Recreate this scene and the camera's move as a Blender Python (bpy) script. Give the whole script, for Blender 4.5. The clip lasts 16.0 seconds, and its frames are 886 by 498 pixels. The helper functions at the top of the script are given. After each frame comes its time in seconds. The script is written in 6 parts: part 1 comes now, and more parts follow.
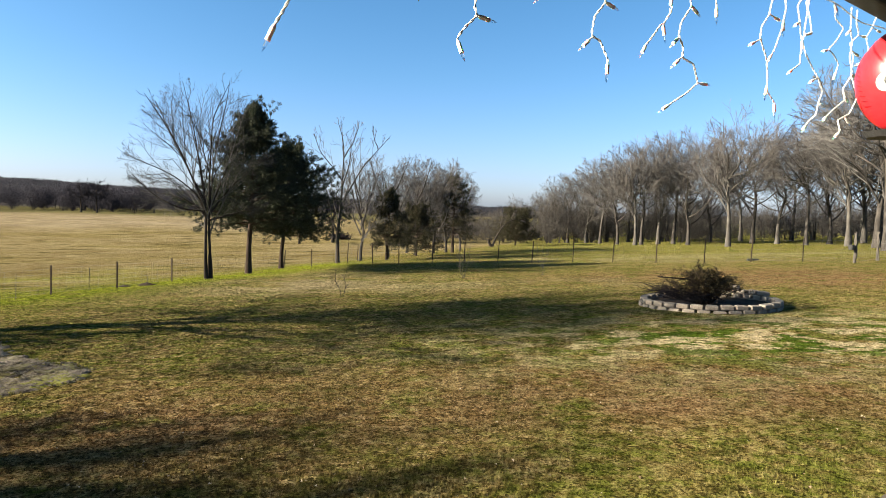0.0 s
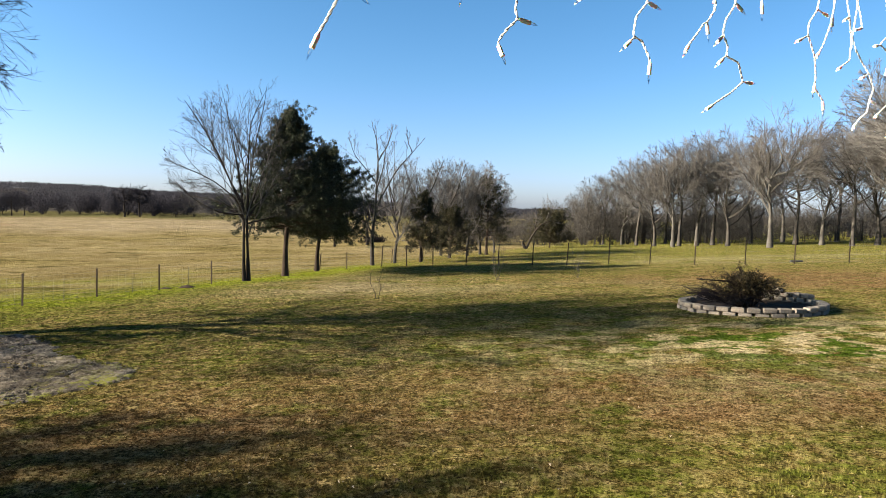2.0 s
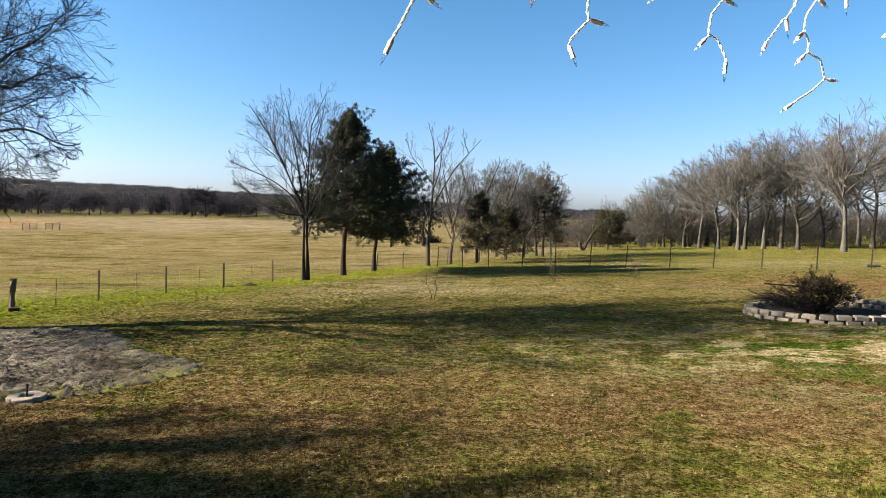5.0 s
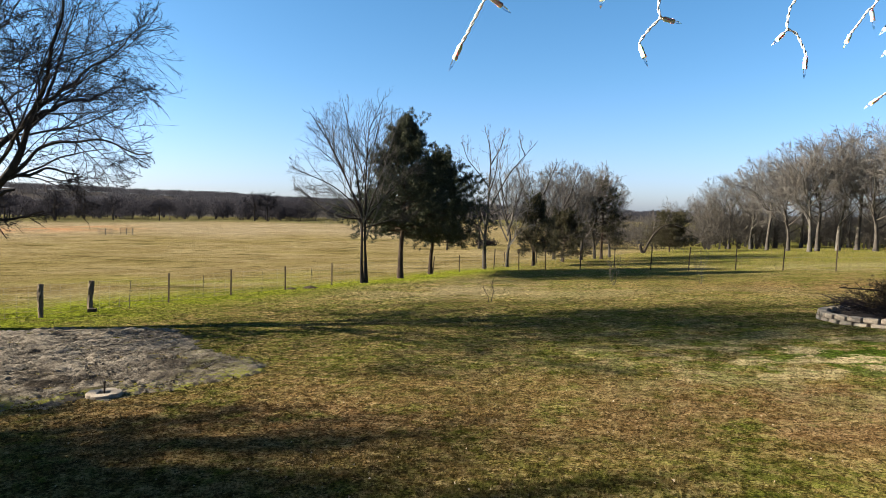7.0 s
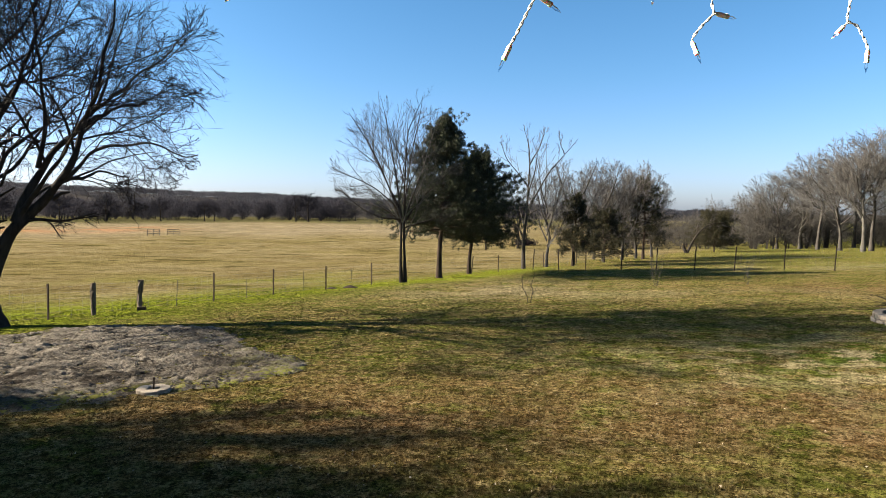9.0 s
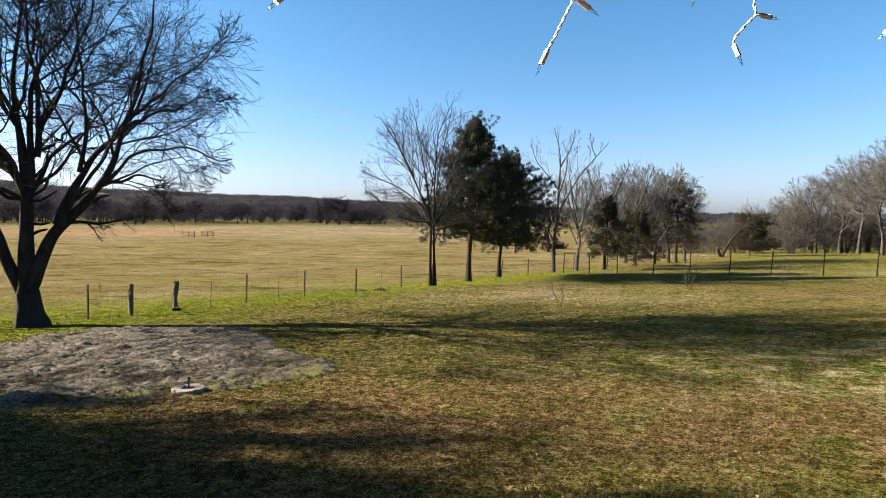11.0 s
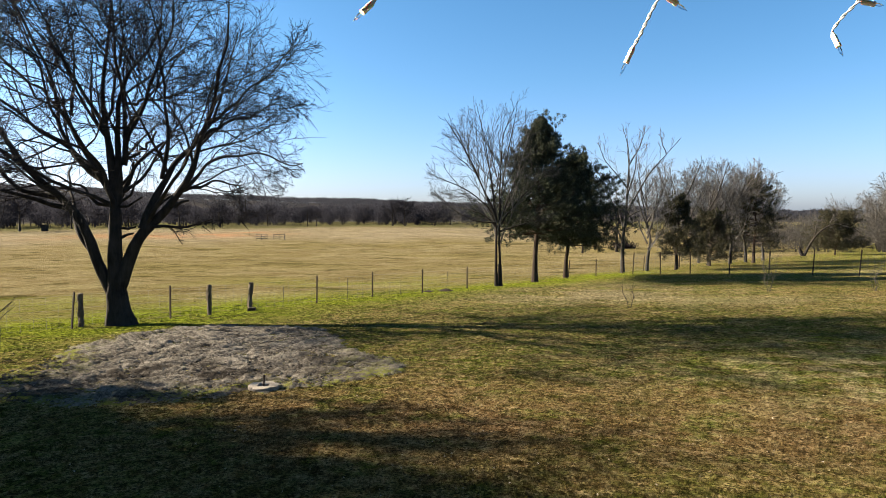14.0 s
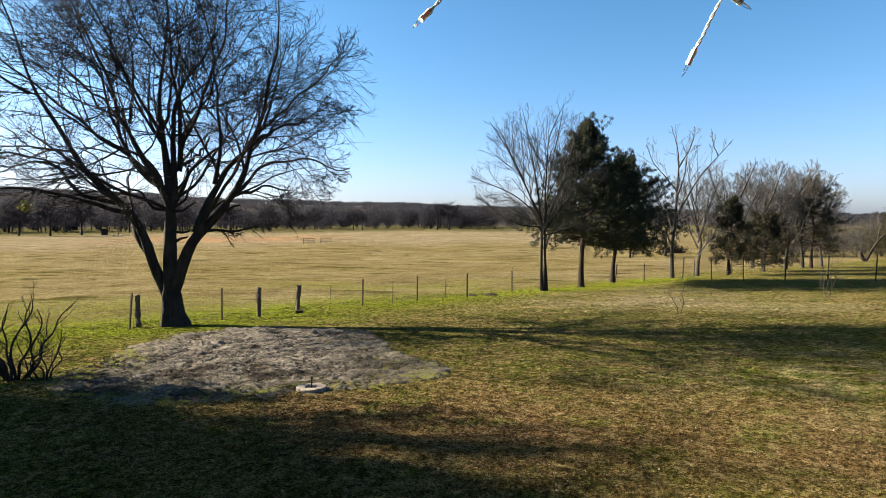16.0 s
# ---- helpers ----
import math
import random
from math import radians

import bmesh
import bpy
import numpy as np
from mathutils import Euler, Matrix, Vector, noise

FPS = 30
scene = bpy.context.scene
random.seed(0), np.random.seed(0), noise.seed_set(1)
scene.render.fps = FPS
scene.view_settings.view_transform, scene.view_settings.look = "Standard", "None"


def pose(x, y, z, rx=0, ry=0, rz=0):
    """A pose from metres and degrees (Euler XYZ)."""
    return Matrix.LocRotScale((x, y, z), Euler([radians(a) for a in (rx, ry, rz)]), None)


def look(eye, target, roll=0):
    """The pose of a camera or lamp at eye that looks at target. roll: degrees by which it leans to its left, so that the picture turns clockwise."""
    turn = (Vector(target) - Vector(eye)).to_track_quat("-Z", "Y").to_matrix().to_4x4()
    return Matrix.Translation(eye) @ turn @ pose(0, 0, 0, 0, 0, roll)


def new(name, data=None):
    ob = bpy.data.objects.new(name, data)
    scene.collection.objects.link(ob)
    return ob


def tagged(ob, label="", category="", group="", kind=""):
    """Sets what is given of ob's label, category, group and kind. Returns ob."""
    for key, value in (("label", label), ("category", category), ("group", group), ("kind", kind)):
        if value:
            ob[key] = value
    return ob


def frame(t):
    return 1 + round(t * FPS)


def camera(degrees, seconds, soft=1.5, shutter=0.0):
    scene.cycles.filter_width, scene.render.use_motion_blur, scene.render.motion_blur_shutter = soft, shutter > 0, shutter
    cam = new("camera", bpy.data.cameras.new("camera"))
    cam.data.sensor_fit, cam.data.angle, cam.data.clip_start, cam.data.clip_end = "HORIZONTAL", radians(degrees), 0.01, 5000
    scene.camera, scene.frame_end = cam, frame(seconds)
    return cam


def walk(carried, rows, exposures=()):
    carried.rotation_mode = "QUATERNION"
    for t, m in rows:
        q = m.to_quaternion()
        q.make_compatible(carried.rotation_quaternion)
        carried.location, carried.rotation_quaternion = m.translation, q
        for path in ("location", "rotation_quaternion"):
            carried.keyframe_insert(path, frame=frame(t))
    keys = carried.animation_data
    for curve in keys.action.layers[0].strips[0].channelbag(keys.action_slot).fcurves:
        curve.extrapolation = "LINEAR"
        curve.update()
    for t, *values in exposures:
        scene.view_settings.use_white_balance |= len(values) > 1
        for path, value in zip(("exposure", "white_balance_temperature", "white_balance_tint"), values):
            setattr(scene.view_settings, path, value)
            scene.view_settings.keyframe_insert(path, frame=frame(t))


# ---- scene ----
cam = camera(70.40, 16.0, soft=0.6)
PATH = [
    (0.0, 0.0000, 0.0000, 2.490, 86.26, -1.49, 0.10),
    (0.5, -0.0032, 0.0000, 2.491, 86.32, -1.22, 0.86),
    (1.0, -0.0074, 0.0000, 2.491, 86.41, -1.30, 1.77),
    (1.5, -0.0105, 0.0000, 2.492, 86.40, -1.17, 2.42),
    (2.0, -0.0137, 0.0000, 2.493, 86.40, -1.11, 3.16),
    (2.5, -0.0179, -0.0011, 2.493, 86.41, -0.96, 4.06),
    (3.0, -0.0210, -0.0011, 2.494, 86.37, -1.00, 4.79),
    (3.5, -0.0242, -0.0011, 2.494, 86.41, -1.05, 5.69),
    (4.0, -0.0284, -0.0021, 2.495, 86.39, -1.25, 6.59),
    (6.5, -0.0504, -0.0053, 2.498, 86.52, -0.79, 11.66),
    (7.0, -0.0567, -0.0063, 2.499, 86.55, -0.75, 13.31),
    (7.5, -0.0630, -0.0084, 2.499, 86.51, -0.68, 14.68),
    (8.0, -0.0672, -0.0095, 2.500, 86.52, -0.67, 15.55),
    (8.5, -0.0693, -0.0095, 2.501, 86.51, -0.49, 16.19),
    (9.0, -0.0725, -0.0105, 2.501, 86.50, -0.51, 16.81),
    (11.5, -0.0861, -0.0158, 2.504, 86.84, -0.48, 20.34),
    (12.0, -0.0903, -0.0168, 2.505, 86.87, -0.34, 21.22),
    (12.5, -0.0935, -0.0179, 2.506, 86.75, -0.25, 21.95),
    (13.0, -0.0977, -0.0199, 2.506, 86.60, -0.31, 22.99),
    (13.5, -0.1029, -0.0221, 2.507, 86.69, -0.04, 24.45),
    (14.0, -0.1071, -0.0242, 2.508, 86.79, 0.12, 25.40),
    (14.5, -0.1103, -0.0252, 2.508, 86.80, 0.22, 26.12),
    (15.0, -0.1145, -0.0273, 2.509, 86.92, 0.15, 27.24),
    (15.5, -0.1187, -0.0305, 2.509, 87.08, 0.18, 28.48),
    (16.0, -0.1229, -0.0326, 2.510, 87.16, 0.19, 29.45),
]
walk(cam, [(t, pose(x, y, z, rx, ry, rz)) for t, x, y, z, rx, ry, rz in PATH], exposures=((0.0, 2.43), (16.0, 2.43)))

# ---- world and sun ----
SUN_EL, SUN_AZ = 22.3, math.atan2(-1.0, -0.21)
world = bpy.data.worlds.new("sky")
scene.world = world
world.use_nodes = True
wn = world.node_tree.nodes
sky = wn.new("ShaderNodeTexSky")
sky.sky_type, sky.sun_disc = "NISHITA", False
sky.sun_elevation, sky.sun_rotation = radians(SUN_EL), SUN_AZ
sky.air_density, sky.dust_density, sky.ozone_density, sky.altitude = 1.0, 1.05, 1.3, 200
tone = wn.new("ShaderNodeHueSaturation")
tone.inputs["Saturation"].default_value = 1.1
tint = wn.new("ShaderNodeMix")
tint.data_type, tint.blend_type = "RGBA", "MULTIPLY"
tint.inputs[0].default_value = 1.0
up_axis = wn.new("ShaderNodeTexCoord")
split_axis = wn.new("ShaderNodeSeparateXYZ")
haze = wn.new("ShaderNodeValToRGB")
haze.color_ramp.interpolation = "B_SPLINE"
for i, (p, c) in enumerate(((0.0, (0.458, 0.54, 0.86)), (0.07, (0.478, 0.54, 0.79)), (0.2, (0.415, 0.55, 0.66)), (0.5, (0.355, 0.525, 0.61)))):
    e = haze.color_ramp.elements[i] if i < 2 else haze.color_ramp.elements.new(p)
    e.position, e.color = p, (*c, 1)
world.node_tree.links.new(up_axis.outputs["Generated"], split_axis.inputs[0])
world.node_tree.links.new(split_axis.outputs["Z"], haze.inputs[0])
world.node_tree.links.new(haze.outputs["Color"], tint.inputs[7])
world.node_tree.links.new(sky.outputs["Color"], tint.inputs[6])
world.node_tree.links.new(tint.outputs[2], tone.inputs["Color"])
world.node_tree.links.new(tone.outputs["Color"], wn["Background"].inputs["Color"])
wn["Background"].inputs["Strength"].default_value = 0.0607
sun = new("sun", bpy.data.lights.new("sun", "SUN"))
sun.data.energy, sun.data.angle, sun.data.color = 5.0, radians(0.55), (1.0, 0.89, 0.70)
SUN_DIR = Vector((math.sin(SUN_AZ) * math.cos(radians(SUN_EL)), math.cos(SUN_AZ) * math.cos(radians(SUN_EL)), math.sin(radians(SUN_EL))))
sun.matrix_world = look(SUN_DIR * 60, (0, 0, 0))


# ---- materials ----
class Nodes:
    """A small helper round one node material."""

    def __init__(self, name, rough=0.8, metal=0.0):
        self.mat = bpy.data.materials.new(name)
        self.mat.use_nodes = True
        self.tree = self.mat.node_tree
        self.bsdf = self.tree.nodes["Principled BSDF"]
        self.bsdf.inputs["Roughness"].default_value = rough
        self.bsdf.inputs["Metallic"].default_value = metal

    def node(self, kind, **inputs):
        n = self.tree.nodes.new(kind)
        for k, v in inputs.items():
            self.put(n.inputs[k.replace("_", " ")], v)
        return n

    def put(self, socket, v):
        if hasattr(v, "is_output"):
            self.tree.links.new(v, socket)
        else:
            socket.default_value = v

    def place(self):
        return self.node("ShaderNodeNewGeometry").outputs["Position"]

    def local(self):
        return self.node("ShaderNodeTexCoord").outputs["Object"]

    def noise(self, vec, scale, detail=4.0, rough=0.55, stretch=None):
        if stretch:
            vec = self.scaled(vec, stretch)
        return self.node("ShaderNodeTexNoise", Vector=vec, Scale=scale, Detail=detail, Roughness=rough).outputs["Fac"]

    def scaled(self, vec, s):
        n = self.node("ShaderNodeVectorMath")
        n.operation = "MULTIPLY"
        self.put(n.inputs[0], vec)
        n.inputs[1].default_value = s
        return n.outputs[0]

    def ramp(self, fac, *stops):
        n = self.node("ShaderNodeValToRGB", Fac=fac)
        el = n.color_ramp.elements
        while len(el) < len(stops):
            el.new(0.5)
        for e, (p, c) in zip(el, stops):
            e.position = p
            e.color = (*c, 1) if isinstance(c, tuple) else (c, c, c, 1)
        return n.outputs["Color"]

    def mix(self, fac, a, b, mode="MIX"):
        n = self.node("ShaderNodeMix")
        n.data_type, n.blend_type = "RGBA", mode
        self.put(n.inputs[0], fac)
        for sock, v in ((n.inputs[6], a), (n.inputs[7], b)):
            self.put(sock, (*v, 1) if isinstance(v, tuple) else v)
        return n.outputs[2]

    def math(self, op, a, b=0.0):
        n = self.node("ShaderNodeMath")
        n.operation = op
        self.put(n.inputs[0], a)
        self.put(n.inputs[1], b)
        return n.outputs[0]

    def attr(self, name):
        n = self.node("ShaderNodeAttribute")
        n.attribute_name = name
        return n.outputs["Fac"]

    def island(self):
        return self.node("ShaderNodeNewGeometry").outputs["Random Per Island"]

    def random(self):
        return self.node("ShaderNodeObjectInfo").outputs["Random"]

    def colour(self, c):
        self.put(self.bsdf.inputs["Base Color"], (*c, 1) if isinstance(c, tuple) else c)
        return self

    def bump(self, h, strength=0.4, dist=0.02):
        n = self.node("ShaderNodeBump", Height=h, Strength=strength, Distance=dist)
        self.put(self.bsdf.inputs["Normal"], n.outputs[0])
        return self


def turf_colour(m, pos):
    """Winter lawn: olive and green blades among straw, with russet and pale patches; pasture beyond the fence."""
    fine = m.noise(pos, 30.0, 3.0, 0.7)
    clump = m.noise(pos, 7.0, 4.0, 0.7)
    mid = m.math("ADD", m.math("MULTIPLY", m.noise(pos, 6.0, 5.0, 0.7), 0.6), m.math("MULTIPLY", m.noise(pos, 1.0, 5.0, 0.7), 0.4))
    grain = m.math("ADD", m.math("MULTIPLY", fine, 0.5), m.math("MULTIPLY", clump, 0.5))
    green = m.ramp(grain, (0.42, (0.055, 0.070, 0.008)), (0.50, (0.15, 0.165, 0.022)), (0.60, (0.30, 0.30, 0.055)))
    straw = m.ramp(grain, (0.42, (0.13, 0.085, 0.02)), (0.50, (0.30, 0.21, 0.065)), (0.60, (0.55, 0.42, 0.17)))
    russet = m.ramp(grain, (0.42, (0.115, 0.060, 0.02)), (0.50, (0.257, 0.153, 0.055)), (0.60, (0.44, 0.30, 0.13)))
    c = m.mix(m.ramp(mid, (0.44, 0.0), (0.56, 1.0)), green, straw)
    r = m.math("MULTIPLY", m.ramp(m.noise(pos, 1.1, 7.0, 0.75), (0.38, 0.0), (0.50, 0.95)), m.attr("russet"))
    c = m.mix(r, c, russet)
    # clover-green and pale straw tufts
    pale = m.math("MULTIPLY", m.ramp(m.noise(pos, 0.9, 5.0, 0.65), (0.46, 0.0), (0.53, 0.9)), m.attr("tufts"))
    tuft = m.math("MULTIPLY", m.ramp(m.noise(m.scaled(pos, (0.75, 1.0, 1.0)), 1.5, 6.0, 0.7), (0.51, 0.0), (0.545, 1.0)), m.attr("tufts"))
    c = m.mix(pale, c, m.ramp(grain, (0.42, (0.40, 0.30, 0.13)), (0.58, (0.84, 0.68, 0.36))))
    c = m.mix(tuft, c, m.ramp(grain, (0.42, (0.034, 0.064, 0.006)), (0.58, (0.145, 0.215, 0.02))))
    wide = m.math("ADD", m.math("MULTIPLY", m.noise(pos, 0.8, 5.0, 0.7), 0.4), m.math("MULTIPLY", m.noise(pos, 0.16, 4.0, 0.6), 0.6))
    dry = m.math("MULTIPLY", m.attr("dry"), m.ramp(wide, (0.44, 0.05), (0.54, 0.95)))
    c = m.mix(dry, c, m.ramp(grain, (0.42, (0.22, 0.165, 0.07)), (0.58, (0.55, 0.44, 0.22))))
    c = m.mix(1.0, c, (0.58, 0.595, 0.73), "MULTIPLY")
    worn = m.math("ADD", m.math("MULTIPLY", m.noise(pos, 0.55, 6.0, 0.75), 0.55), m.math("MULTIPLY", m.noise(pos, 2.6, 5.0, 0.75), 0.45))
    c = m.mix(1.0, c, m.ramp(worn, (0.42, (0.80, 0.82, 0.78)), (0.50, (1.0, 1.0, 1.0)), (0.58, (1.2, 1.18, 1.18))), "MULTIPLY")
    lush = m.math("MULTIPLY", m.attr("lush"), m.ramp(m.noise(pos, 0.9, 5.0, 0.65), (0.40, 0.45), (0.50, 1.0)))
    # pasture: tan hay stubble with olive swathes along the mowing
    pf = m.math("ADD", m.math("MULTIPLY", m.noise(pos, 2.6, 8.0, 0.8), 0.6), m.math("MULTIPLY", m.noise(pos, 0.22, 7.0, 0.75), 0.4))
    hay = m.ramp(pf, (0.42, (0.120, 0.085, 0.036)), (0.50, (0.180, 0.142, 0.071)), (0.58, (0.268, 0.214, 0.118)))
    swathe = m.noise(m.scaled(pos, (0.5, 1.0, 1.0)), 0.07, 6.0, 0.65)
    hay = m.mix(m.ramp(swathe, (0.45, 0.0), (0.58, 0.6)), hay, m.ramp(pf, (0.44, (0.065, 0.052, 0.016)), (0.56, (0.20, 0.16, 0.055))))
    hay = m.mix(m.math("MULTIPLY", m.attr("pale_hay"), m.ramp(swathe, (0.40, 0.35), (0.55, 0.85))), hay, m.ramp(pf, (0.44, (0.172, 0.135, 0.089)), (0.56, (0.298, 0.238, 0.163))))
    hay = m.mix(m.math("MULTIPLY", m.attr("far_green"), 0.8), hay, (0.085, 0.08, 0.034))
    hay = m.mix(m.math("MULTIPLY", m.attr("sedge"), m.ramp(m.noise(pos, 0.06, 5.0, 0.65), (0.42, 0.0), (0.54, 0.85))), hay, (0.34, 0.165, 0.085))
    hay = m.mix(m.ramp(m.noise(m.scaled(pos, (0.45, 1.0, 1.0)), 0.42, 5.0, 0.7), (0.57, 0.0), (0.63, 0.8)), hay, (0.04, 0.036, 0.010))
    c = m.mix(m.math("MULTIPLY", m.attr("pasture"), m.ramp(m.noise(pos, 0.8, 5.0, 0.7), (0.3, 0.8), (0.5, 1.0))), c, hay)
    c = m.mix(lush, c, m.ramp(grain, (0.42, (0.05, 0.066, 0.006)), (0.50, (0.145, 0.172, 0.015)), (0.60, (0.26, 0.285, 0.036))))
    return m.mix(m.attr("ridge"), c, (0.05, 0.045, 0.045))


def ground_material():
    m = Nodes("turf", 0.95)
    pos = m.place()
    c = turf_colour(m, pos)
    # shade in the gaps between tufts, painted as near-black noise flecks
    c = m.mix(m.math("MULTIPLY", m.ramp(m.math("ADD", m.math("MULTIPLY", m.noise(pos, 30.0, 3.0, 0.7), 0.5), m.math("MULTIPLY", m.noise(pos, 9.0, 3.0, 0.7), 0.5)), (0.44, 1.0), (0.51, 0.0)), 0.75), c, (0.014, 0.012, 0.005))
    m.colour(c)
    m.bump(m.math("ADD", m.noise(pos, 13.0, 6.0, 0.8), m.math("MULTIPLY", m.noise(pos, 2.0, 5.0, 0.7), 1.5)), 1.0, 0.16)
    m.bsdf.inputs["Specular IOR Level"].default_value = 0.0
    return m.mat


def blade_material():
    m = Nodes("grass_blade", 0.75)
    c = turf_colour(m, m.place())
    c = m.mix(0.5, c, m.ramp(m.island(), (0.0, (0.45, 0.47, 0.42)), (0.5, (0.95, 0.96, 0.92)), (1.0, (1.3, 1.28, 1.25))), "MULTIPLY")
    c = m.mix(1.0, c, m.ramp(m.attr("tone"), (0.0, (0.30, 0.32, 0.27)), (0.35, (0.62, 0.64, 0.58)), (0.65, (0.98, 1.0, 0.95)), (1.0, (1.3, 1.3, 1.28))), "MULTIPLY")
    m.colour(m.mix(1.0, c, (0.66, 0.66, 0.66), "MULTIPLY"))
    m.bsdf.inputs["Specular IOR Level"].default_value = 0.03
    return m.mat


def dirt_material():
    m = Nodes("bare_dirt", 0.95)
    pos = m.place()
    c = m.ramp(m.math("ADD", m.math("MULTIPLY", m.noise(pos, 14.0, 8.0, 0.8), 0.65), m.math("MULTIPLY", m.noise(pos, 1.6, 5.0, 0.7), 0.35)), (0.42, (0.040, 0.033, 0.026)), (0.49, (0.145, 0.124, 0.101)), (0.57, (0.27, 0.236, 0.196)))
    damp = m.math("MULTIPLY", m.attr("damp"), m.ramp(m.noise(pos, 1.3, 5.0, 0.65), (0.42, 1.0), (0.56, 0.1)))
    c = m.mix(damp, c, (0.03, 0.024, 0.019))
    weeds = m.math("MULTIPLY", m.attr("weedy"), m.ramp(m.noise(pos, 3.0, 6.0, 0.75), (0.48, 0.0), (0.55, 1.0)))
    c = m.mix(weeds, c, (0.17, 0.17, 0.03))
    m.colour(c)
    m.bump(m.noise(pos, 7.0, 8.0, 0.8), 1.0, 0.25)
    m.bsdf.inputs["Specular IOR Level"].default_value = 0.03
    return m.mat


def bark_material(name, dark, light, scale=6.0):
    m = Nodes(name, 0.9)
    pos = m.local()
    n = m.noise(m.scaled(pos, (1.0, 1.0, 0.22)), scale, 6.0, 0.7)
    c = m.ramp(n, (0.3, dark), (0.68, light))
    blot = m.ramp(m.noise(pos, 1.4, 3.0), (0.5, 0.0), (0.7, 0.5))
    c = m.mix(blot, c, tuple(x * 1.35 for x in light))
    m.colour(c)
    m.bump(n, 0.9, 0.05)
    m.bsdf.inputs["Specular IOR Level"].default_value = 0.08
    return m.mat


def twig_material(name, dark, light):
    m = Nodes(name, 0.85)
    m.colour(m.ramp(m.island(), (0.0, dark), (1.0, light)))
    m.bsdf.inputs["Specular IOR Level"].default_value = 0.08
    return m.mat


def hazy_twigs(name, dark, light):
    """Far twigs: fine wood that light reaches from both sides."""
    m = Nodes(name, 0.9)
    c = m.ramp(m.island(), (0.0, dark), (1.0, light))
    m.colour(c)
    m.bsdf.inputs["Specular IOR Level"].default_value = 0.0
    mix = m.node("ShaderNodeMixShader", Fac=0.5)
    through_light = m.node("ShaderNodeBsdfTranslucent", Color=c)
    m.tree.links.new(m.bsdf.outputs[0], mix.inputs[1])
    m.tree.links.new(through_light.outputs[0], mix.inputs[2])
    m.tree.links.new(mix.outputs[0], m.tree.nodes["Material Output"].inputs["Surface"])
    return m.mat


def leaf_material(name, dark, mid, light):
    m = Nodes(name, 0.7)
    c = m.ramp(m.island(), (0.0, dark), (0.6, mid), (1.0, light))
    c = m.mix(m.math("MULTIPLY", m.noise(m.place(), 0.9, 3.0), 0.6), c, dark)
    m.colour(c)
    m.bsdf.inputs["Specular IOR Level"].default_value = 0.08
    return m.mat


def speckled(name, a, b, scale=20.0, rough=0.85, metal=0.0, bump=0.5, vary=0.3):
    m = Nodes(name, rough, metal)
    pos = m.local()
    n = m.noise(pos, scale, 6.0, 0.7)
    c = m.ramp(n, (0.3, a), (0.7, b))
    c = m.mix(vary, c, m.ramp(m.random(), (0.0, (0.55, 0.52, 0.5)), (1.0, (1.25, 1.2, 1.15))), "MULTIPLY")
    c = m.mix(m.ramp(m.noise(pos, scale * 0.15, 4.0), (0.5, 0.0), (0.75, 0.45)), c, tuple(x * 0.6 for x in a))
    m.colour(c)
    m.bump(n, bump, 0.01)
    m.bsdf.inputs["Specular IOR Level"].default_value = 0.5 if rough < 0.65 else 0.08
    return m.mat


def plain(name, c, rough=0.5, metal=0.0):
    m = Nodes(name, rough, metal)
    pos = m.local()
    m.colour(m.ramp(m.noise(pos, 60.0, 3.0), (0.3, tuple(x * 0.85 for x in c)), (0.7, c)))
    return m.mat


M_GROUND, M_BLADE, M_DIRT = ground_material(), blade_material(), dirt_material()
M_BARK_DARK = bark_material("dark_bark", (0.008, 0.0066, 0.0054), (0.036, 0.029, 0.024))
M_BARK_PALE = bark_material("grey_bark", (0.022, 0.020, 0.018), (0.085, 0.078, 0.069))
M_BARK_WOOD = bark_material("woodland_bark", (0.014, 0.0125, 0.011), (0.060, 0.053, 0.047))
M_BARK_RED = bark_material("cedar_bark", (0.013, 0.009, 0.007), (0.052, 0.037, 0.028))
M_TWIG_DARK = twig_material("dark_twigs", (0.007, 0.0055, 0.006), (0.022, 0.017, 0.017))
M_TWIG_GREY = twig_material("grey_twigs", (0.042, 0.0395, 0.039), (0.12, 0.113, 0.108))
M_TWIG_BROWN = twig_material("brown_twigs", (0.040, 0.0362, 0.0345), (0.112, 0.102, 0.095))
M_TWIG_SLIM = twig_material("slim_twigs", (0.024, 0.022, 0.021), (0.075, 0.069, 0.065))
M_TWIG_SHRUB = twig_material("shrub_stems", (0.014, 0.010, 0.008), (0.05, 0.037, 0.028))
M_TWIG_BRUSH = hazy_twigs("brush_twigs", (0.034, 0.031, 0.028), (0.10, 0.09, 0.08))
# distance haze is mixed into these two twig colours: bluish, the ridge paler
M_TWIG_FAR = hazy_twigs("far_twigs_haze_tint", (0.024, 0.023, 0.028), (0.036, 0.034, 0.041))
M_TWIG_RIDGE = hazy_twigs("ridge_twigs_haze_tint", (0.034, 0.034, 0.040), (0.046, 0.045, 0.053))
M_CEDAR = leaf_material("cedar_leaf", (0.012, 0.014, 0.010), (0.030, 0.036, 0.020), (0.095, 0.10, 0.058))
M_CEDAR_DULL = leaf_material("dull_cedar_leaf", (0.012, 0.012, 0.007), (0.038, 0.036, 0.019), (0.10, 0.08, 0.045))
M_MISTLETOE = leaf_material("yellow_green_leaf", (0.12, 0.12, 0.01), (0.25, 0.24, 0.02), (0.36, 0.33, 0.03))
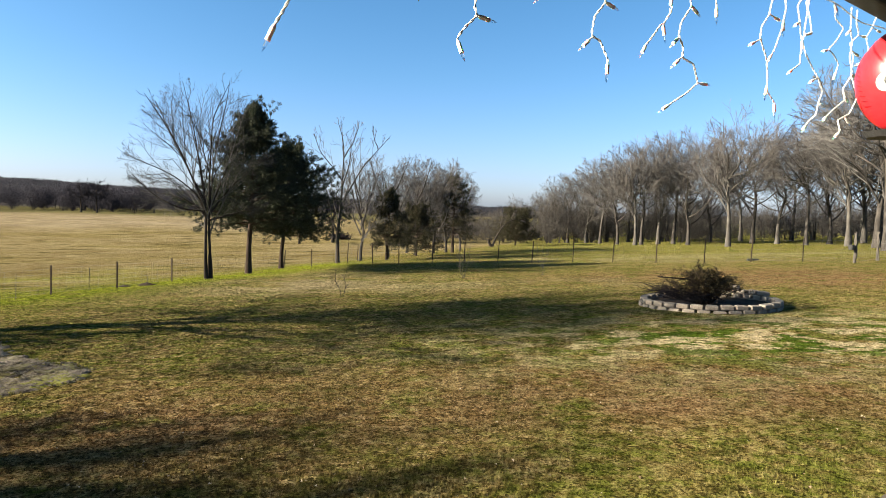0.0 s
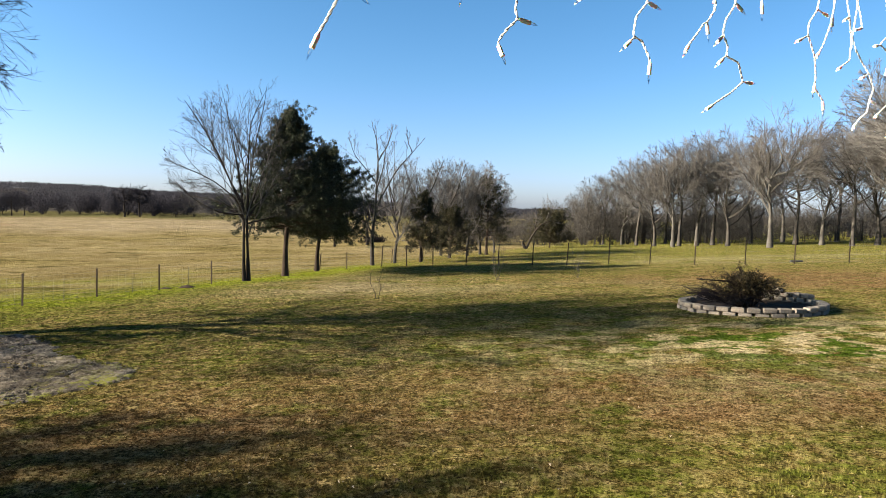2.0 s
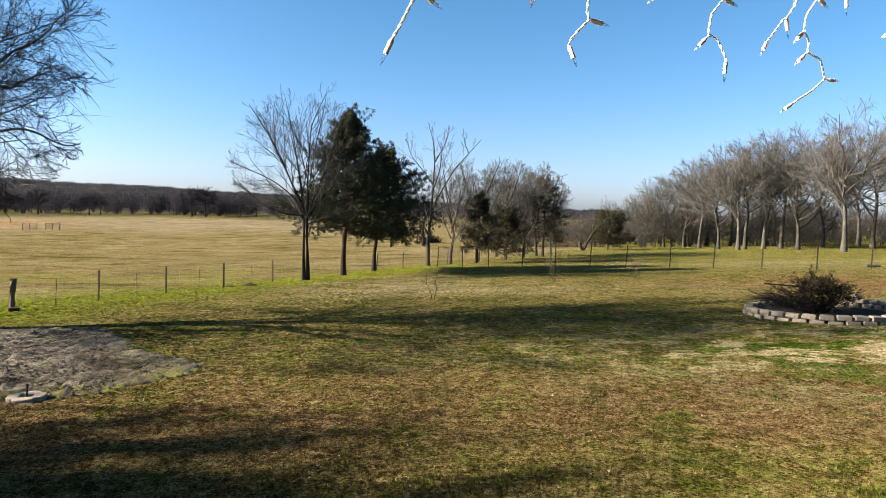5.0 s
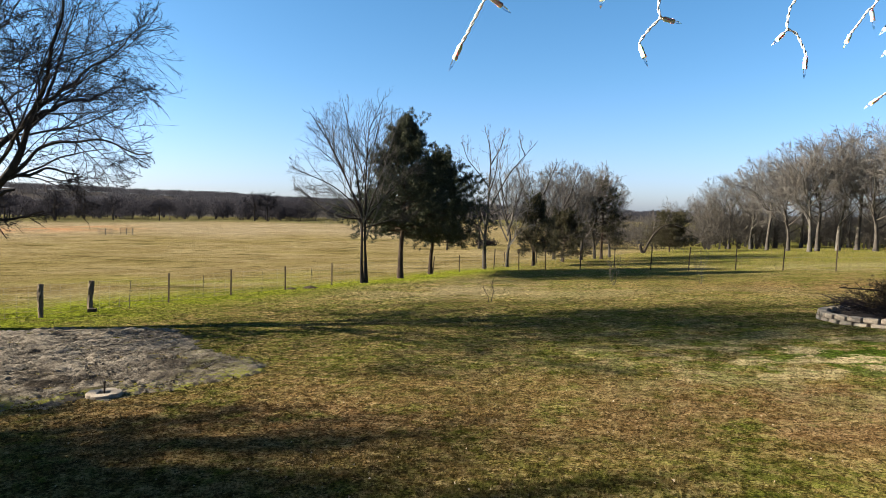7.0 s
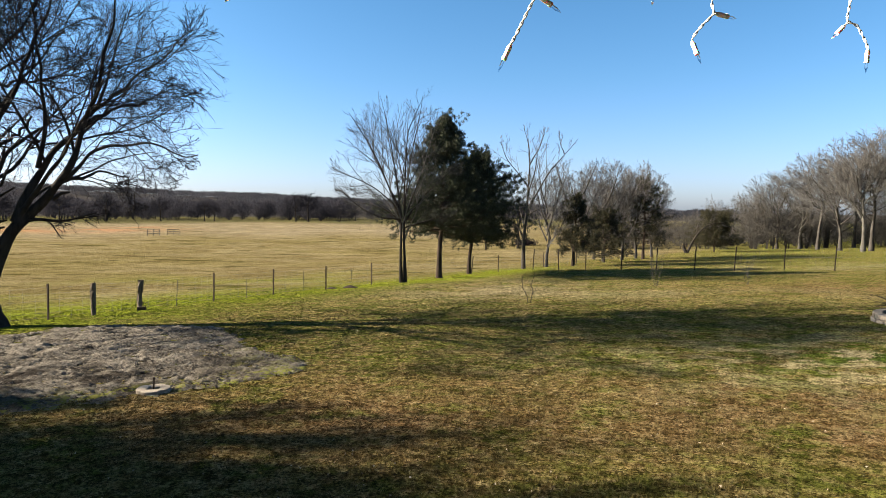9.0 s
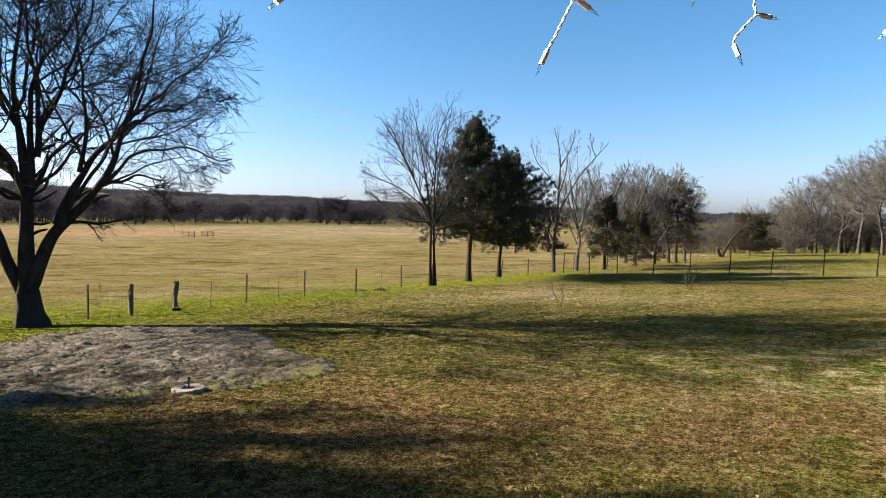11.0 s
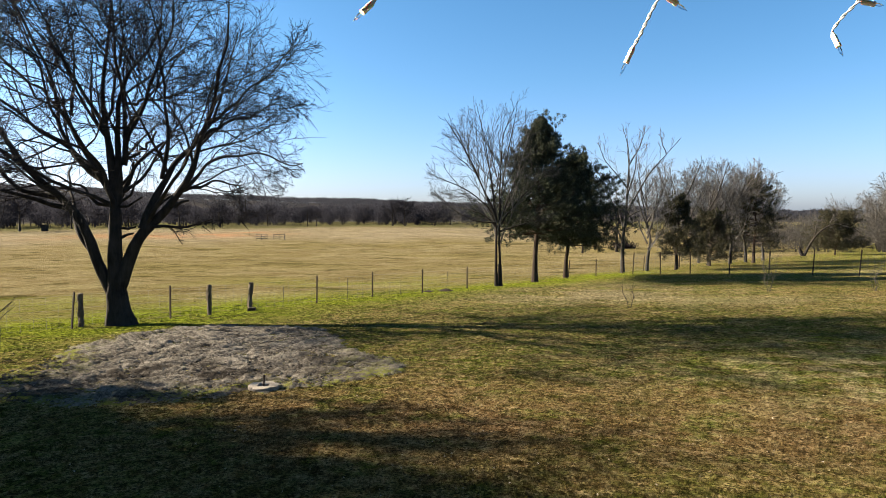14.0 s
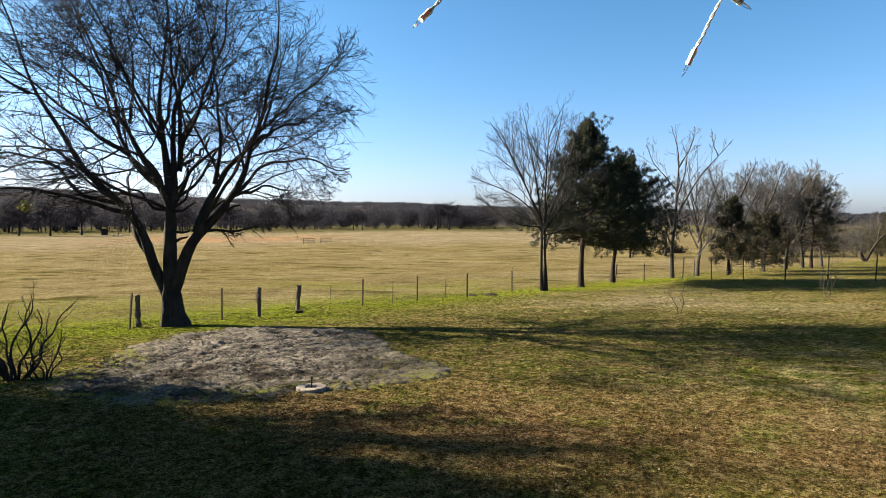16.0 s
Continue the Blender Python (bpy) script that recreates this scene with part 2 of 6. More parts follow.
M_LITTER = leaf_material("dry_leaf_litter", (0.13, 0.09, 0.055), (0.27, 0.21, 0.14), (0.48, 0.42, 0.33))
M_SHRUB = leaf_material("shrub_leaf", (0.010, 0.008, 0.004), (0.036, 0.029, 0.013), (0.12, 0.088, 0.042))
M_BLOCK = speckled("concrete_block", (0.11, 0.094, 0.078), (0.235, 0.202, 0.168), 30.0, 0.92)
M_PAVER = speckled("pale_paver", (0.17, 0.14, 0.11), (0.32, 0.27, 0.215), 30.0, 0.9)
M_BLIND = speckled("dark_board", (0.012, 0.012, 0.010), (0.03, 0.029, 0.025), 4.0, 0.9)
M_SOIL = speckled("bed_soil", (0.018, 0.013, 0.009), (0.055, 0.040, 0.029), 14.0, 0.95)
M_RUST = speckled("rusty_steel", (0.018, 0.013, 0.010), (0.05, 0.036, 0.028), 40.0, 0.75, 0.0)
M_WIRE = speckled("galvanised_wire", (0.07, 0.066, 0.06), (0.13, 0.122, 0.11), 50.0, 0.6, 0.3)
M_POST = bark_material("weathered_post", (0.028, 0.022, 0.017), (0.155, 0.12, 0.088), 9.0)
M_POST_PALE = bark_material("grey_timber", (0.028, 0.025, 0.021), (0.085, 0.075, 0.064), 9.0)
M_STEEL = speckled("dark_steel", (0.012, 0.012, 0.012), (0.035, 0.034, 0.033), 30.0, 0.55, 0.0)
M_WHITE_WIRE = plain("white_cord", (0.80, 0.79, 0.75), 0.35)
M_IVORY = plain("ivory_socket", (0.86, 0.84, 0.78), 0.35)
M_IVORY.node_tree.nodes["Principled BSDF"].inputs["Subsurface Weight"].default_value = 0.5
M_IVORY.node_tree.nodes["Principled BSDF"].inputs["Subsurface Scale"].default_value = 0.004
M_RED = plain("red_gloss_paint", (0.62, 0.018, 0.024), 0.32)
M_DARK_RED = plain("dark_red_paint", (0.16, 0.008, 0.012), 0.4)
M_CREAM = plain("cream_paint", (0.27, 0.265, 0.245), 0.6)
M_FASCIA = speckled("tan_fascia_paint", (0.045, 0.046, 0.046), (0.08, 0.082, 0.082), 12.0, 0.6, 0.0, 0.1, 0.0)
M_SOFFIT = speckled("brown_soffit", (0.028, 0.028, 0.027), (0.055, 0.054, 0.052), 10.0, 0.7, 0.0, 0.2, 0.0)
M_DECK = speckled("grey_deck_board", (0.05, 0.043, 0.037), (0.10, 0.087, 0.075), 9.0, 0.8)
M_WALL = speckled("brick_wall_paint", (0.35, 0.28, 0.22), (0.45, 0.36, 0.29), 8.0, 0.9)
glass = Nodes("bulb_glass", 0.02)
glass.bsdf.inputs["Transmission Weight"].default_value = 1.0
glass.colour((0.97, 0.98, 1.0))
M_GLASS = glass.mat


# ---- geometry helpers ----
def np_mesh(name, verts, faces, material, smooth=False):
    """A mesh from arrays: verts (n, 3); faces: a list of (k, 3) or (k, 4) index arrays."""
    me = bpy.data.meshes.new(name)
    verts = np.ascontiguousarray(verts, dtype=np.float32)
    me.vertices.add(len(verts))
    me.vertices.foreach_set("co", verts.ravel())
    faces = [np.asarray(f, dtype=np.int32) for f in faces if len(f)]
    loops = np.concatenate([f.ravel() for f in faces])
    sizes = np.concatenate([np.full(len(f), f.shape[1], dtype=np.int32) for f in faces])
    starts = np.concatenate(([0], np.cumsum(sizes)[:-1])).astype(np.int32)
    me.loops.add(len(loops))
    me.loops.foreach_set("vertex_index", loops)
    me.polygons.add(len(sizes))
    me.polygons.foreach_set("loop_start", starts)
    me.polygons.foreach_set("use_smooth", np.full(len(sizes), smooth, dtype=bool))
    me.update(calc_edges=True)
    me.materials.append(material)
    return me


def part(name, data, material, parent, label=""):
    """A bmesh or a mesh as one object under a thing or a part (or at top level, with no parent)."""
    if isinstance(data, bmesh.types.BMesh):
        me = bpy.data.meshes.new(name)
        bmesh.ops.recalc_face_normals(data, faces=data.faces)
        data.to_mesh(me)
        data.free()
        me.materials.append(material)
        data = me
    ob = new(name, data)
    ob.parent = parent
    return tagged(ob, label)


def empty(name, x, y, z, turn=0.0, **tags):
    ob = new(name)
    ob.empty_display_size = 0.2
    ob.matrix_basis = pose(x, y, z, 0, 0, turn)
    return tagged(ob, **tags)


def terrain(x, y):
    """Height of the land: a yard that falls away to the left and ahead, a level pasture, a wooded ridge far off."""
    x, y = np.asarray(x, dtype=float), np.asarray(y, dtype=float)
    k = 0.5
    z = -3.2 + k * np.logaddexp(0, (0.42 + 0.043 * x - 0.0375 * y + 3.2) / k)
    z = 1.4 - k * np.logaddexp(0, (1.4 - z) / k)
    r, az = np.hypot(x, y), np.degrees(np.arctan2(-x, y))
    rise = np.clip((r - 430) / 520, 0, 1)
    rise = rise * rise * (3 - 2 * rise)
    top = np.interp(az, (-10, -5, 10, 24, 32, 42, 50, 64, 80), (2, 2.5, 8, 15, 19, 25, 29, 38, 42)) + 0.9 * np.sin(az / 4.1) + 0.5 * np.sin(az / 1.7 + 1)
    return z + rise * np.maximum(top, 2.0)


def ground_z(x, y):
    return float(terrain(x, y))


def box(bm, cx, cy, cz, sx, sy, sz, turn=0.0, bevel=0.0):
    m = pose(cx, cy, cz, 0, 0, turn) @ Matrix.Diagonal((sx, sy, sz, 1))
    g = bmesh.ops.create_cube(bm, size=1.0, matrix=m)
    if bevel:
        edges = list({e for v in g["verts"] for e in v.link_edges})
        bmesh.ops.bevel(bm, geom=edges, offset=bevel, segments=1, affect="EDGES")
    return bm


def cone(bm, a, b, ra, rb, sides=8, caps=True):
    a, b = Vector(a), Vector(b)
    d = b - a
    m = Matrix.Translation((a + b) / 2) @ d.to_track_quat("Z", "Y").to_matrix().to_4x4()
    bmesh.ops.create_cone(bm, cap_ends=caps, segments=sides, radius1=ra, radius2=rb, depth=d.length, matrix=m)
    return bm


def tubes(P, R, sides):
    """Tapered tubes round many lines at once. P (b, n, 3), R (b, n). Returns verts, quads."""
    b, n, _ = P.shape
    T = np.gradient(P, axis=1)
    T /= np.linalg.norm(T, axis=2, keepdims=True) + 1e-9
    ref = np.where(np.abs(T[:, :1, 2:3]) > 0.8, np.array([1.0, 0, 0]), np.array([0, 0, 1.0]))
    U = np.cross(T, ref)
    U /= np.linalg.norm(U, axis=2, keepdims=True) + 1e-9
    V = np.cross(T, U)
    a = np.arange(sides) * 2 * np.pi / sides
    ring = U[:, :, None] * np.cos(a)[None, None, :, None] + V[:, :, None] * np.sin(a)[None, None, :, None]
    verts = (P[:, :, None] + ring * R[:, :, None, None]).reshape(-1, 3)
    i = np.arange(b)[:, None, None] * n * sides
    j = np.arange(n - 1)[None, :, None] * sides
    k = np.arange(sides)[None, None, :]
    k2 = (k + 1) % sides
    quads = np.stack([i + j + k, i + j + k2, i + j + sides + k2, i + j + sides + k], -1).reshape(-1, 4)
    return verts, quads


def join(chunks):
    vs, fs, o = [], [], 0
    for v, f in chunks:
        vs.append(v)
        fs.append(f + o)
        o += len(v)
    return np.concatenate(vs), fs


def resample(line, n, rng, wob=0.0):
    """A line through a few points as n smooth points."""
    p = np.array(line, dtype=float)
    s = np.concatenate(([0], np.cumsum(np.linalg.norm(np.diff(p[:, :3], axis=0), axis=1))))
    q = np.linspace(0, s[-1], n)
    out = np.stack([np.interp(q, s, p[:, i]) for i in range(p.shape[1])], 1)
    for _ in range(1):
        out[1:-1] = (out[:-2] + 2 * out[1:-1] + out[2:]) / 4
    if wob:
        out[1:, :3] += np.cumsum(rng.normal(0, wob, (n - 1, 3)), axis=0) * 0.5
    return out


def spawn(rng, P, R, count, s0, s1, ratio, angle, up, n, wob, thin, rmin, out=0.0, droop=0.0, crown=None):
    """Side branches: count on each line of P between the shares s0 and s1 of its length."""
    b, m, _ = P.shape
    length = np.linalg.norm(np.diff(P, axis=1), axis=2).sum(1)
    s = (np.arange(count)[None] + rng.uniform(0, 1, (b, count))) / count * (s1 - s0) + s0
    f = np.clip(s * (m - 1), 0, m - 1.001)
    i0 = f.astype(int)
    w = (f - i0)[..., None]
    bi = np.arange(b)[:, None]
    base = P[bi, i0] * (1 - w) + P[bi, i0 + 1] * w
    rad = R[bi, i0] * (1 - w[..., 0]) + R[bi, i0 + 1] * w[..., 0]
    t = P[bi, i0 + 1] - P[bi, i0]
    t /= np.linalg.norm(t, axis=2, keepdims=True) + 1e-9
    q = rng.normal(0, 1, (b, count, 3))
    q -= (q * t).sum(2, keepdims=True) * t
    q /= np.linalg.norm(q, axis=2, keepdims=True) + 1e-9
    a = np.radians(rng.normal(angle, 9, (b, count)))[..., None]
    d = t * np.cos(a) + q * np.sin(a)
    d[..., :2] += out * base[..., :2] / (np.linalg.norm(base[..., :2], axis=2, keepdims=True) + 1.0)
    L = ratio * length[:, None] * (1.0 - 0.42 * (s - s0) / max(s1 - s0, 1e-6)) * rng.uniform(0.55, 1.2, (b, count))
    base, d, L, rad = base.reshape(-1, 3), d.reshape(-1, 3), L.reshape(-1), rad.reshape(-1)
    if crown:
        L = within(base, d / np.linalg.norm(d, axis=1, keepdims=True), L, *crown)
    r0 = np.maximum(np.minimum(rad * 0.8, rad * thin + L * 0.003), rmin)
    pts = [base]
    for k in range(n - 1):
        d = d + rng.normal(0, wob, d.shape)
        d[:, 2] += up / (n - 1) - droop * k / (n - 1)
        d /= np.linalg.norm(d, axis=1, keepdims=True)
        pts.append(pts[-1] + d * (L / (n - 1))[:, None])
    C = np.stack(pts, 1)
    taper = np.linspace(1, 0.3, n)[None]
    return C, np.maximum(r0[:, None] * taper, rmin * 0.6)


def tree_meshes(name, limbs, levels, rng, bark, twig, sides=8, bare=0):
    """limbs: lines of (x, y, z, r). levels: settings for spawn(), one by one. Returns the trunk's and the branches' meshes."""
    n = 14
    base = np.stack([resample(l, n, rng) for l in limbs])
    P, R = base[..., :3], base[..., 3]
    wood = [tubes(P, R, sides)]
    P, R = P[bare:], R[bare:]
    small, tips = [], None
    for i, lv in enumerate(levels):
        P, R = spawn(rng, P, R, **lv)
        (wood if i == 0 else small).append(tubes(P, R, 5 if i == 0 else (4 if i == 1 else 3)))
        tips = P
    return np_mesh("trunk", *join(wood), bark, True), np_mesh("crown", *join(small), twig, False), tips


def crown_points(rng, n, centre, radii, floor=-1.0, shell=0.45, lumps=10, holes=0.5):
    """Places that a crown grows towards: an uneven dome with gaps in it."""
    out = []
    total = 0
    gaps = rng.normal(0, 1, (lumps, 3))
    gaps = gaps / np.linalg.norm(gaps, axis=1, keepdims=True) * rng.uniform(0.55, 1.1, (lumps, 1))
    while total < n:
        p = rng.normal(0, 1, (n, 3))
        p = p / np.linalg.norm(p, axis=1, keepdims=True)
        edge = 1.0 + 0.10 * np.sin(p[:, 0] * 5 + 1.0) * np.sin(p[:, 1] * 6) + 0.07 * np.sin(p[:, 2] * 9 + p[:, 0] * 7)
        p = p * (rng.uniform(0, 1, (n, 1)) ** (1.0 / (1.6 + 3 * shell))) * edge[:, None]
        near = np.min(np.linalg.norm(p[:, None] - gaps[None], axis=2), axis=1)
        p = p[(p[:, 2] > floor) & (near > 0.30 * holes)]
        out.append(p)
        total += len(p)
    return np.concatenate(out)[:n] * np.array(radii) + np.array(centre)


def colonise(rng, lines, goals, step, kill, rise=0.05, wob=0.12, rounds=70):
    """Branches grow from the given limbs towards the goals and fork between them. Returns nodes, parents and the limbs' radii."""
    pos, par, fixed = [], [], []
    for line in lines:
        p = np.array(line, dtype=float)
        length = np.linalg.norm(np.diff(p[:, :3], axis=0), axis=1).sum()
        q = resample(line, max(3, int(length / step) + 1), rng)
        start = -1
        if pos:
            start = int(np.argmin(np.linalg.norm(np.array(pos) - q[0, :3], axis=1)))
            q = q[1:]
        for row in q:
            pos.append(row[:3].copy())
            par.append(start)
            fixed.append(row[3])
            start = len(pos) - 1
    N = np.array(pos)
    par = list(par)
    d = np.linalg.norm(goals[:, None] - N[None], axis=2)
    idx, dist = d.argmin(1), d.min(1)
    kids = np.zeros(len(N), int)
    for _ in range(rounds):
        live = dist > kill
        goals, idx, dist = goals[live], idx[live], dist[live]
        if len(goals) < 4:
            break
        pull = np.zeros_like(N)
        u = (goals - N[idx]) / (dist[:, None] + 1e-9)
        np.add.at(pull, idx, u)
        act = np.unique(idx)
        act = act[kids[act] < 3]
        if not len(act):
            break
        v = pull[act] / (np.linalg.norm(pull[act], axis=1, keepdims=True) + 1e-9) + rng.normal(0, wob, (len(act), 3))
        v[:, 2] += rise
        fresh = N[act] + v / np.linalg.norm(v, axis=1, keepdims=True) * step
        kids[act] += 1
        base = len(N)
        N = np.concatenate([N, fresh])
        kids = np.concatenate([kids, np.zeros(len(fresh), int)])
        par.extend(act.tolist())
        d = np.linalg.norm(goals[:, None] - fresh[None], axis=2)
        j, m = d.argmin(1), d.min(1)
        nearer = m < dist
        idx[nearer], dist[nearer] = base + j[nearer], m[nearer]
    return N, np.array(par), np.array(fixed)


def grown_tree(rng, lines, goals, step, kill, r_root, r_tip, bark, twig, rise=0.05, wob=0.12, per=4, length=0.5, r_twig=0.007, second=3, sides=8, split=0.03, up=0.25, spread=42, calm=7):
    """A leafless tree: limbs that fork towards the goals, thinning as they fork, and fine twigs on the outer wood."""
    N, par, fixed = colonise(rng, lines, goals, step, kill, rise, wob)
    n = len(N)
    kids = [[] for _ in range(n)]
    for i, p in enumerate(par):
        if p >= 0:
            kids[p].append(i)
    tips = np.zeros(n)
    for i in range(n - 1, -1, -1):
        if not kids[i]:
            tips[i] = 1
        if par[i] >= 0:
            tips[par[i]] += tips[i]
    e = max(1.7, math.log(tips[0]) / math.log(r_root / r_tip))
    R = r_tip * tips ** (1 / e)
    R[:len(fixed)] = np.maximum(fixed, np.minimum(R[:len(fixed)], fixed * 1.3))
    for i in range(n):
        if par[i] >= 0:
            R[i] = min(R[i], R[par[i]])
    main = [max(k, key=lambda c: R[c]) if k else -1 for k in kids]
    S = N.copy()
    inner = np.array([i for i in range(len(fixed), n) if main[i] >= 0])
    after = np.array(main)
    for _ in range(calm):
        S[inner] = 0.5 * S[inner] + 0.25 * (S[par[inner]] + S[after[inner]])
    groups = {}
    for i in range(n):
        if par[i] >= 0 and main[par[i]] == i:
            continue
        chain = [i]
        while main[chain[-1]] >= 0:
            chain.append(main[chain[-1]])
        p, r = S[chain], R[chain]
        if par[i] >= 0:
            p, r = np.concatenate([S[par[i]][None], p]), np.concatenate([[r[0]], r])
        if len(p) < 2:
            continue
        m = next((k for k in (3, 5, 8, 12, 20, 40) if k >= len(p)), 40)
        q = np.linspace(0, len(p) - 1, m)
        k = np.arange(len(p))
        P = np.stack([np.interp(q, k, p[:, c]) for c in range(3)], 1)
        groups.setdefault((m, bool(r[0] > split)), []).append((P, np.interp(q, k, r)))
    wood, small = [], []
    for (m, thick), rows in sorted(groups.items()):
        P, Q = np.stack([a for a, b in rows]), np.stack([b for a, b in rows])
        if thick:
            Q = Q * (1 + rng.normal(0, 0.055, Q.shape))
        (wood if thick else small).append(tubes(P, Q, sides if thick else 4))
    # fine twigs on the outer wood
    thin = np.where((R < max(split * 0.8, r_tip * 3)) & (par >= 0))[0]
    thin = thin[thin >= len(fixed)]
    i = np.repeat(thin, per)
    t = S[i] - S[par[i]]
    t /= np.linalg.norm(t, axis=1, keepdims=True) + 1e-9
    q = rng.normal(0, 1, t.shape)
    q -= (q * t).sum(1, keepdims=True) * t
    q /= np.linalg.norm(q, axis=1, keepdims=True) + 1e-9
    a = np.radians(rng.normal(spread, 12, (len(i), 1)))
    d = t * np.cos(a) + q * np.sin(a)
    L = length * rng.uniform(0.45, 1.3, (len(i), 1))
    b0 = S[i] - t * step * rng.uniform(0, 1, (len(i), 1))
    pts = [b0]
    for _ in range(2):
        d = d + rng.normal(0, 0.13, d.shape)
        d[:, 2] += up * 0.5
        d /= np.linalg.norm(d, axis=1, keepdims=True)
        pts.append(pts[-1] + d * L / 2)
    P = np.stack(pts, 1)
    Q = np.minimum(r_twig, R[i] * 0.8)[:, None] * np.array([1.0, 0.8, 0.5])[None]
    small.append(tubes(P, Q, 3))
    if second:
        P2, R2 = spawn(rng, P, Q, second, 0.15, 0.95, 0.55, 40, up, 2, 0.1, 0.8, r_twig * 0.75)
        small.append(tubes(P2, R2, 3))
    return np_mesh("trunk", *join(wood), bark, True), np_mesh("crown", *join(small), twig, False), None


def within(base, d, L, centre, radii):
    """Shorten branches that would leave the crown's outline."""
    c, q = np.array(centre), np.array(radii)
    inside = np.linalg.norm((base - c) / q, axis=1)
    tip = np.linalg.norm((base + d * L[:, None] - c) / q, axis=1)
    share = np.clip((1.0 - inside) / np.maximum(tip - inside, 1e-6), 0.4, 1.0)
    return np.where(tip > 1.0, L * share, L)


def branched_tree(rng, limbs, orders, bark, twig, centre, radii, sides=8, woody=1, bare=0, keep=None, fine=18, ridges=0.0):
    """A leafless tree: drawn limbs, then orders of side branches that fork, bend and thin out inside the crown's outline."""
    base = np.stack([resample(l, fine, rng) for l in limbs])
    P, R = base[..., :3], base[..., 3]
    R = R * (1 + rng.normal(0, 0.04, R.shape))
    v, q = tubes(P, R, sides)
    if ridges:
        # ribs of bark that run along the wood, and knots
        rib = rng.normal(0, ridges, (len(P), 1, sides)) + rng.normal(0, ridges * 0.55, (len(P), fine, sides))
        c = np.repeat(P[:, :, None], sides, 2).reshape(-1, 3)
        v = c + (v - c) * (1 + rib.reshape(-1, 1))
    wood, small = [(v, q)], []
    P, R = P[bare:], R[bare:]
    for i, lv in enumerate(orders):
        P, R = spawn(rng, P, R, **lv, crown=(centre, radii))
        if i == 0 and keep is not None:
            kept = rng.uniform(0, 1, len(P)) < np.repeat(keep, lv["count"])
            P, R = P[kept], R[kept]
        (wood if i < woody else small).append(tubes(P, R, (6, 4, 3, 3, 3)[i]))
    return np_mesh("trunk", *join(wood), bark, True), np_mesh("crown", *join(small), twig, False), None


BRANCH_ORDERS = [dict(count=7, s0=0.2, s1=0.98, ratio=0.3, angle=42, up=0.1, n=6, wob=0.10, thin=0.34, rmin=0.024, out=0.15),
                 dict(count=5, s0=0.12, s1=1.0, ratio=0.46, angle=42, up=0.07, n=4, wob=0.13, thin=0.42, rmin=0.016, out=0.1),
                 dict(count=3, s0=0.08, s1=1.0, ratio=0.6, angle=38, up=0.05, n=3, wob=0.16, thin=0.45, rmin=0.014)]


def bare_tree(name, x, y, meshes, label, group="", turn=0.0, size=1.0, category="tree"):
    """A leafless tree standing on the land."""
    t = empty(name, x, y, ground_z(x, y), label=label, category=category, group=group)
    t.matrix_basis = pose(x, y, ground_z(x, y) - 0.05, 0, 0, turn) @ Matrix.Scale(size, 4)
    part("trunk", meshes[0], None, t)
    part("crown", meshes[1], None, t, "fine leafless branches and twigs")
    return t


def sprays(rng, centres, dirs, size, per, flat=0.35, spread=0.55, scatter=0.55):
    """Scale-leaf sprays: slim three-sided flakes round each centre, pointing outward. Returns verts, triangles."""
    n = len(centres)
    c = np.repeat(centres, per, 0) + rng.normal(0, size * scatter, (n * per, 3))
    d = np.repeat(dirs, per, 0) + rng.normal(0, spread, (n * per, 3))
    d /= np.linalg.norm(d, axis=1, keepdims=True)
    q = np.cross(d, rng.normal(0, 1, d.shape))
    q /= np.linalg.norm(q, axis=1, keepdims=True) + 1e-9
    L = size * rng.uniform(0.6, 1.5, (len(c), 1))
    w = L * flat * rng.uniform(0.6, 1.2, (len(c), 1))
    nrm = np.cross(d, q)
    a, b, e = c - d * L * 0.4 + q * w, c - d * L * 0.4 - q * w, c + d * L * 0.6 + nrm * w * 0.5
    v = np.stack([a, b, e], 1).reshape(-1, 3)
    return v, np.arange(len(v)).reshape(-1, 3)


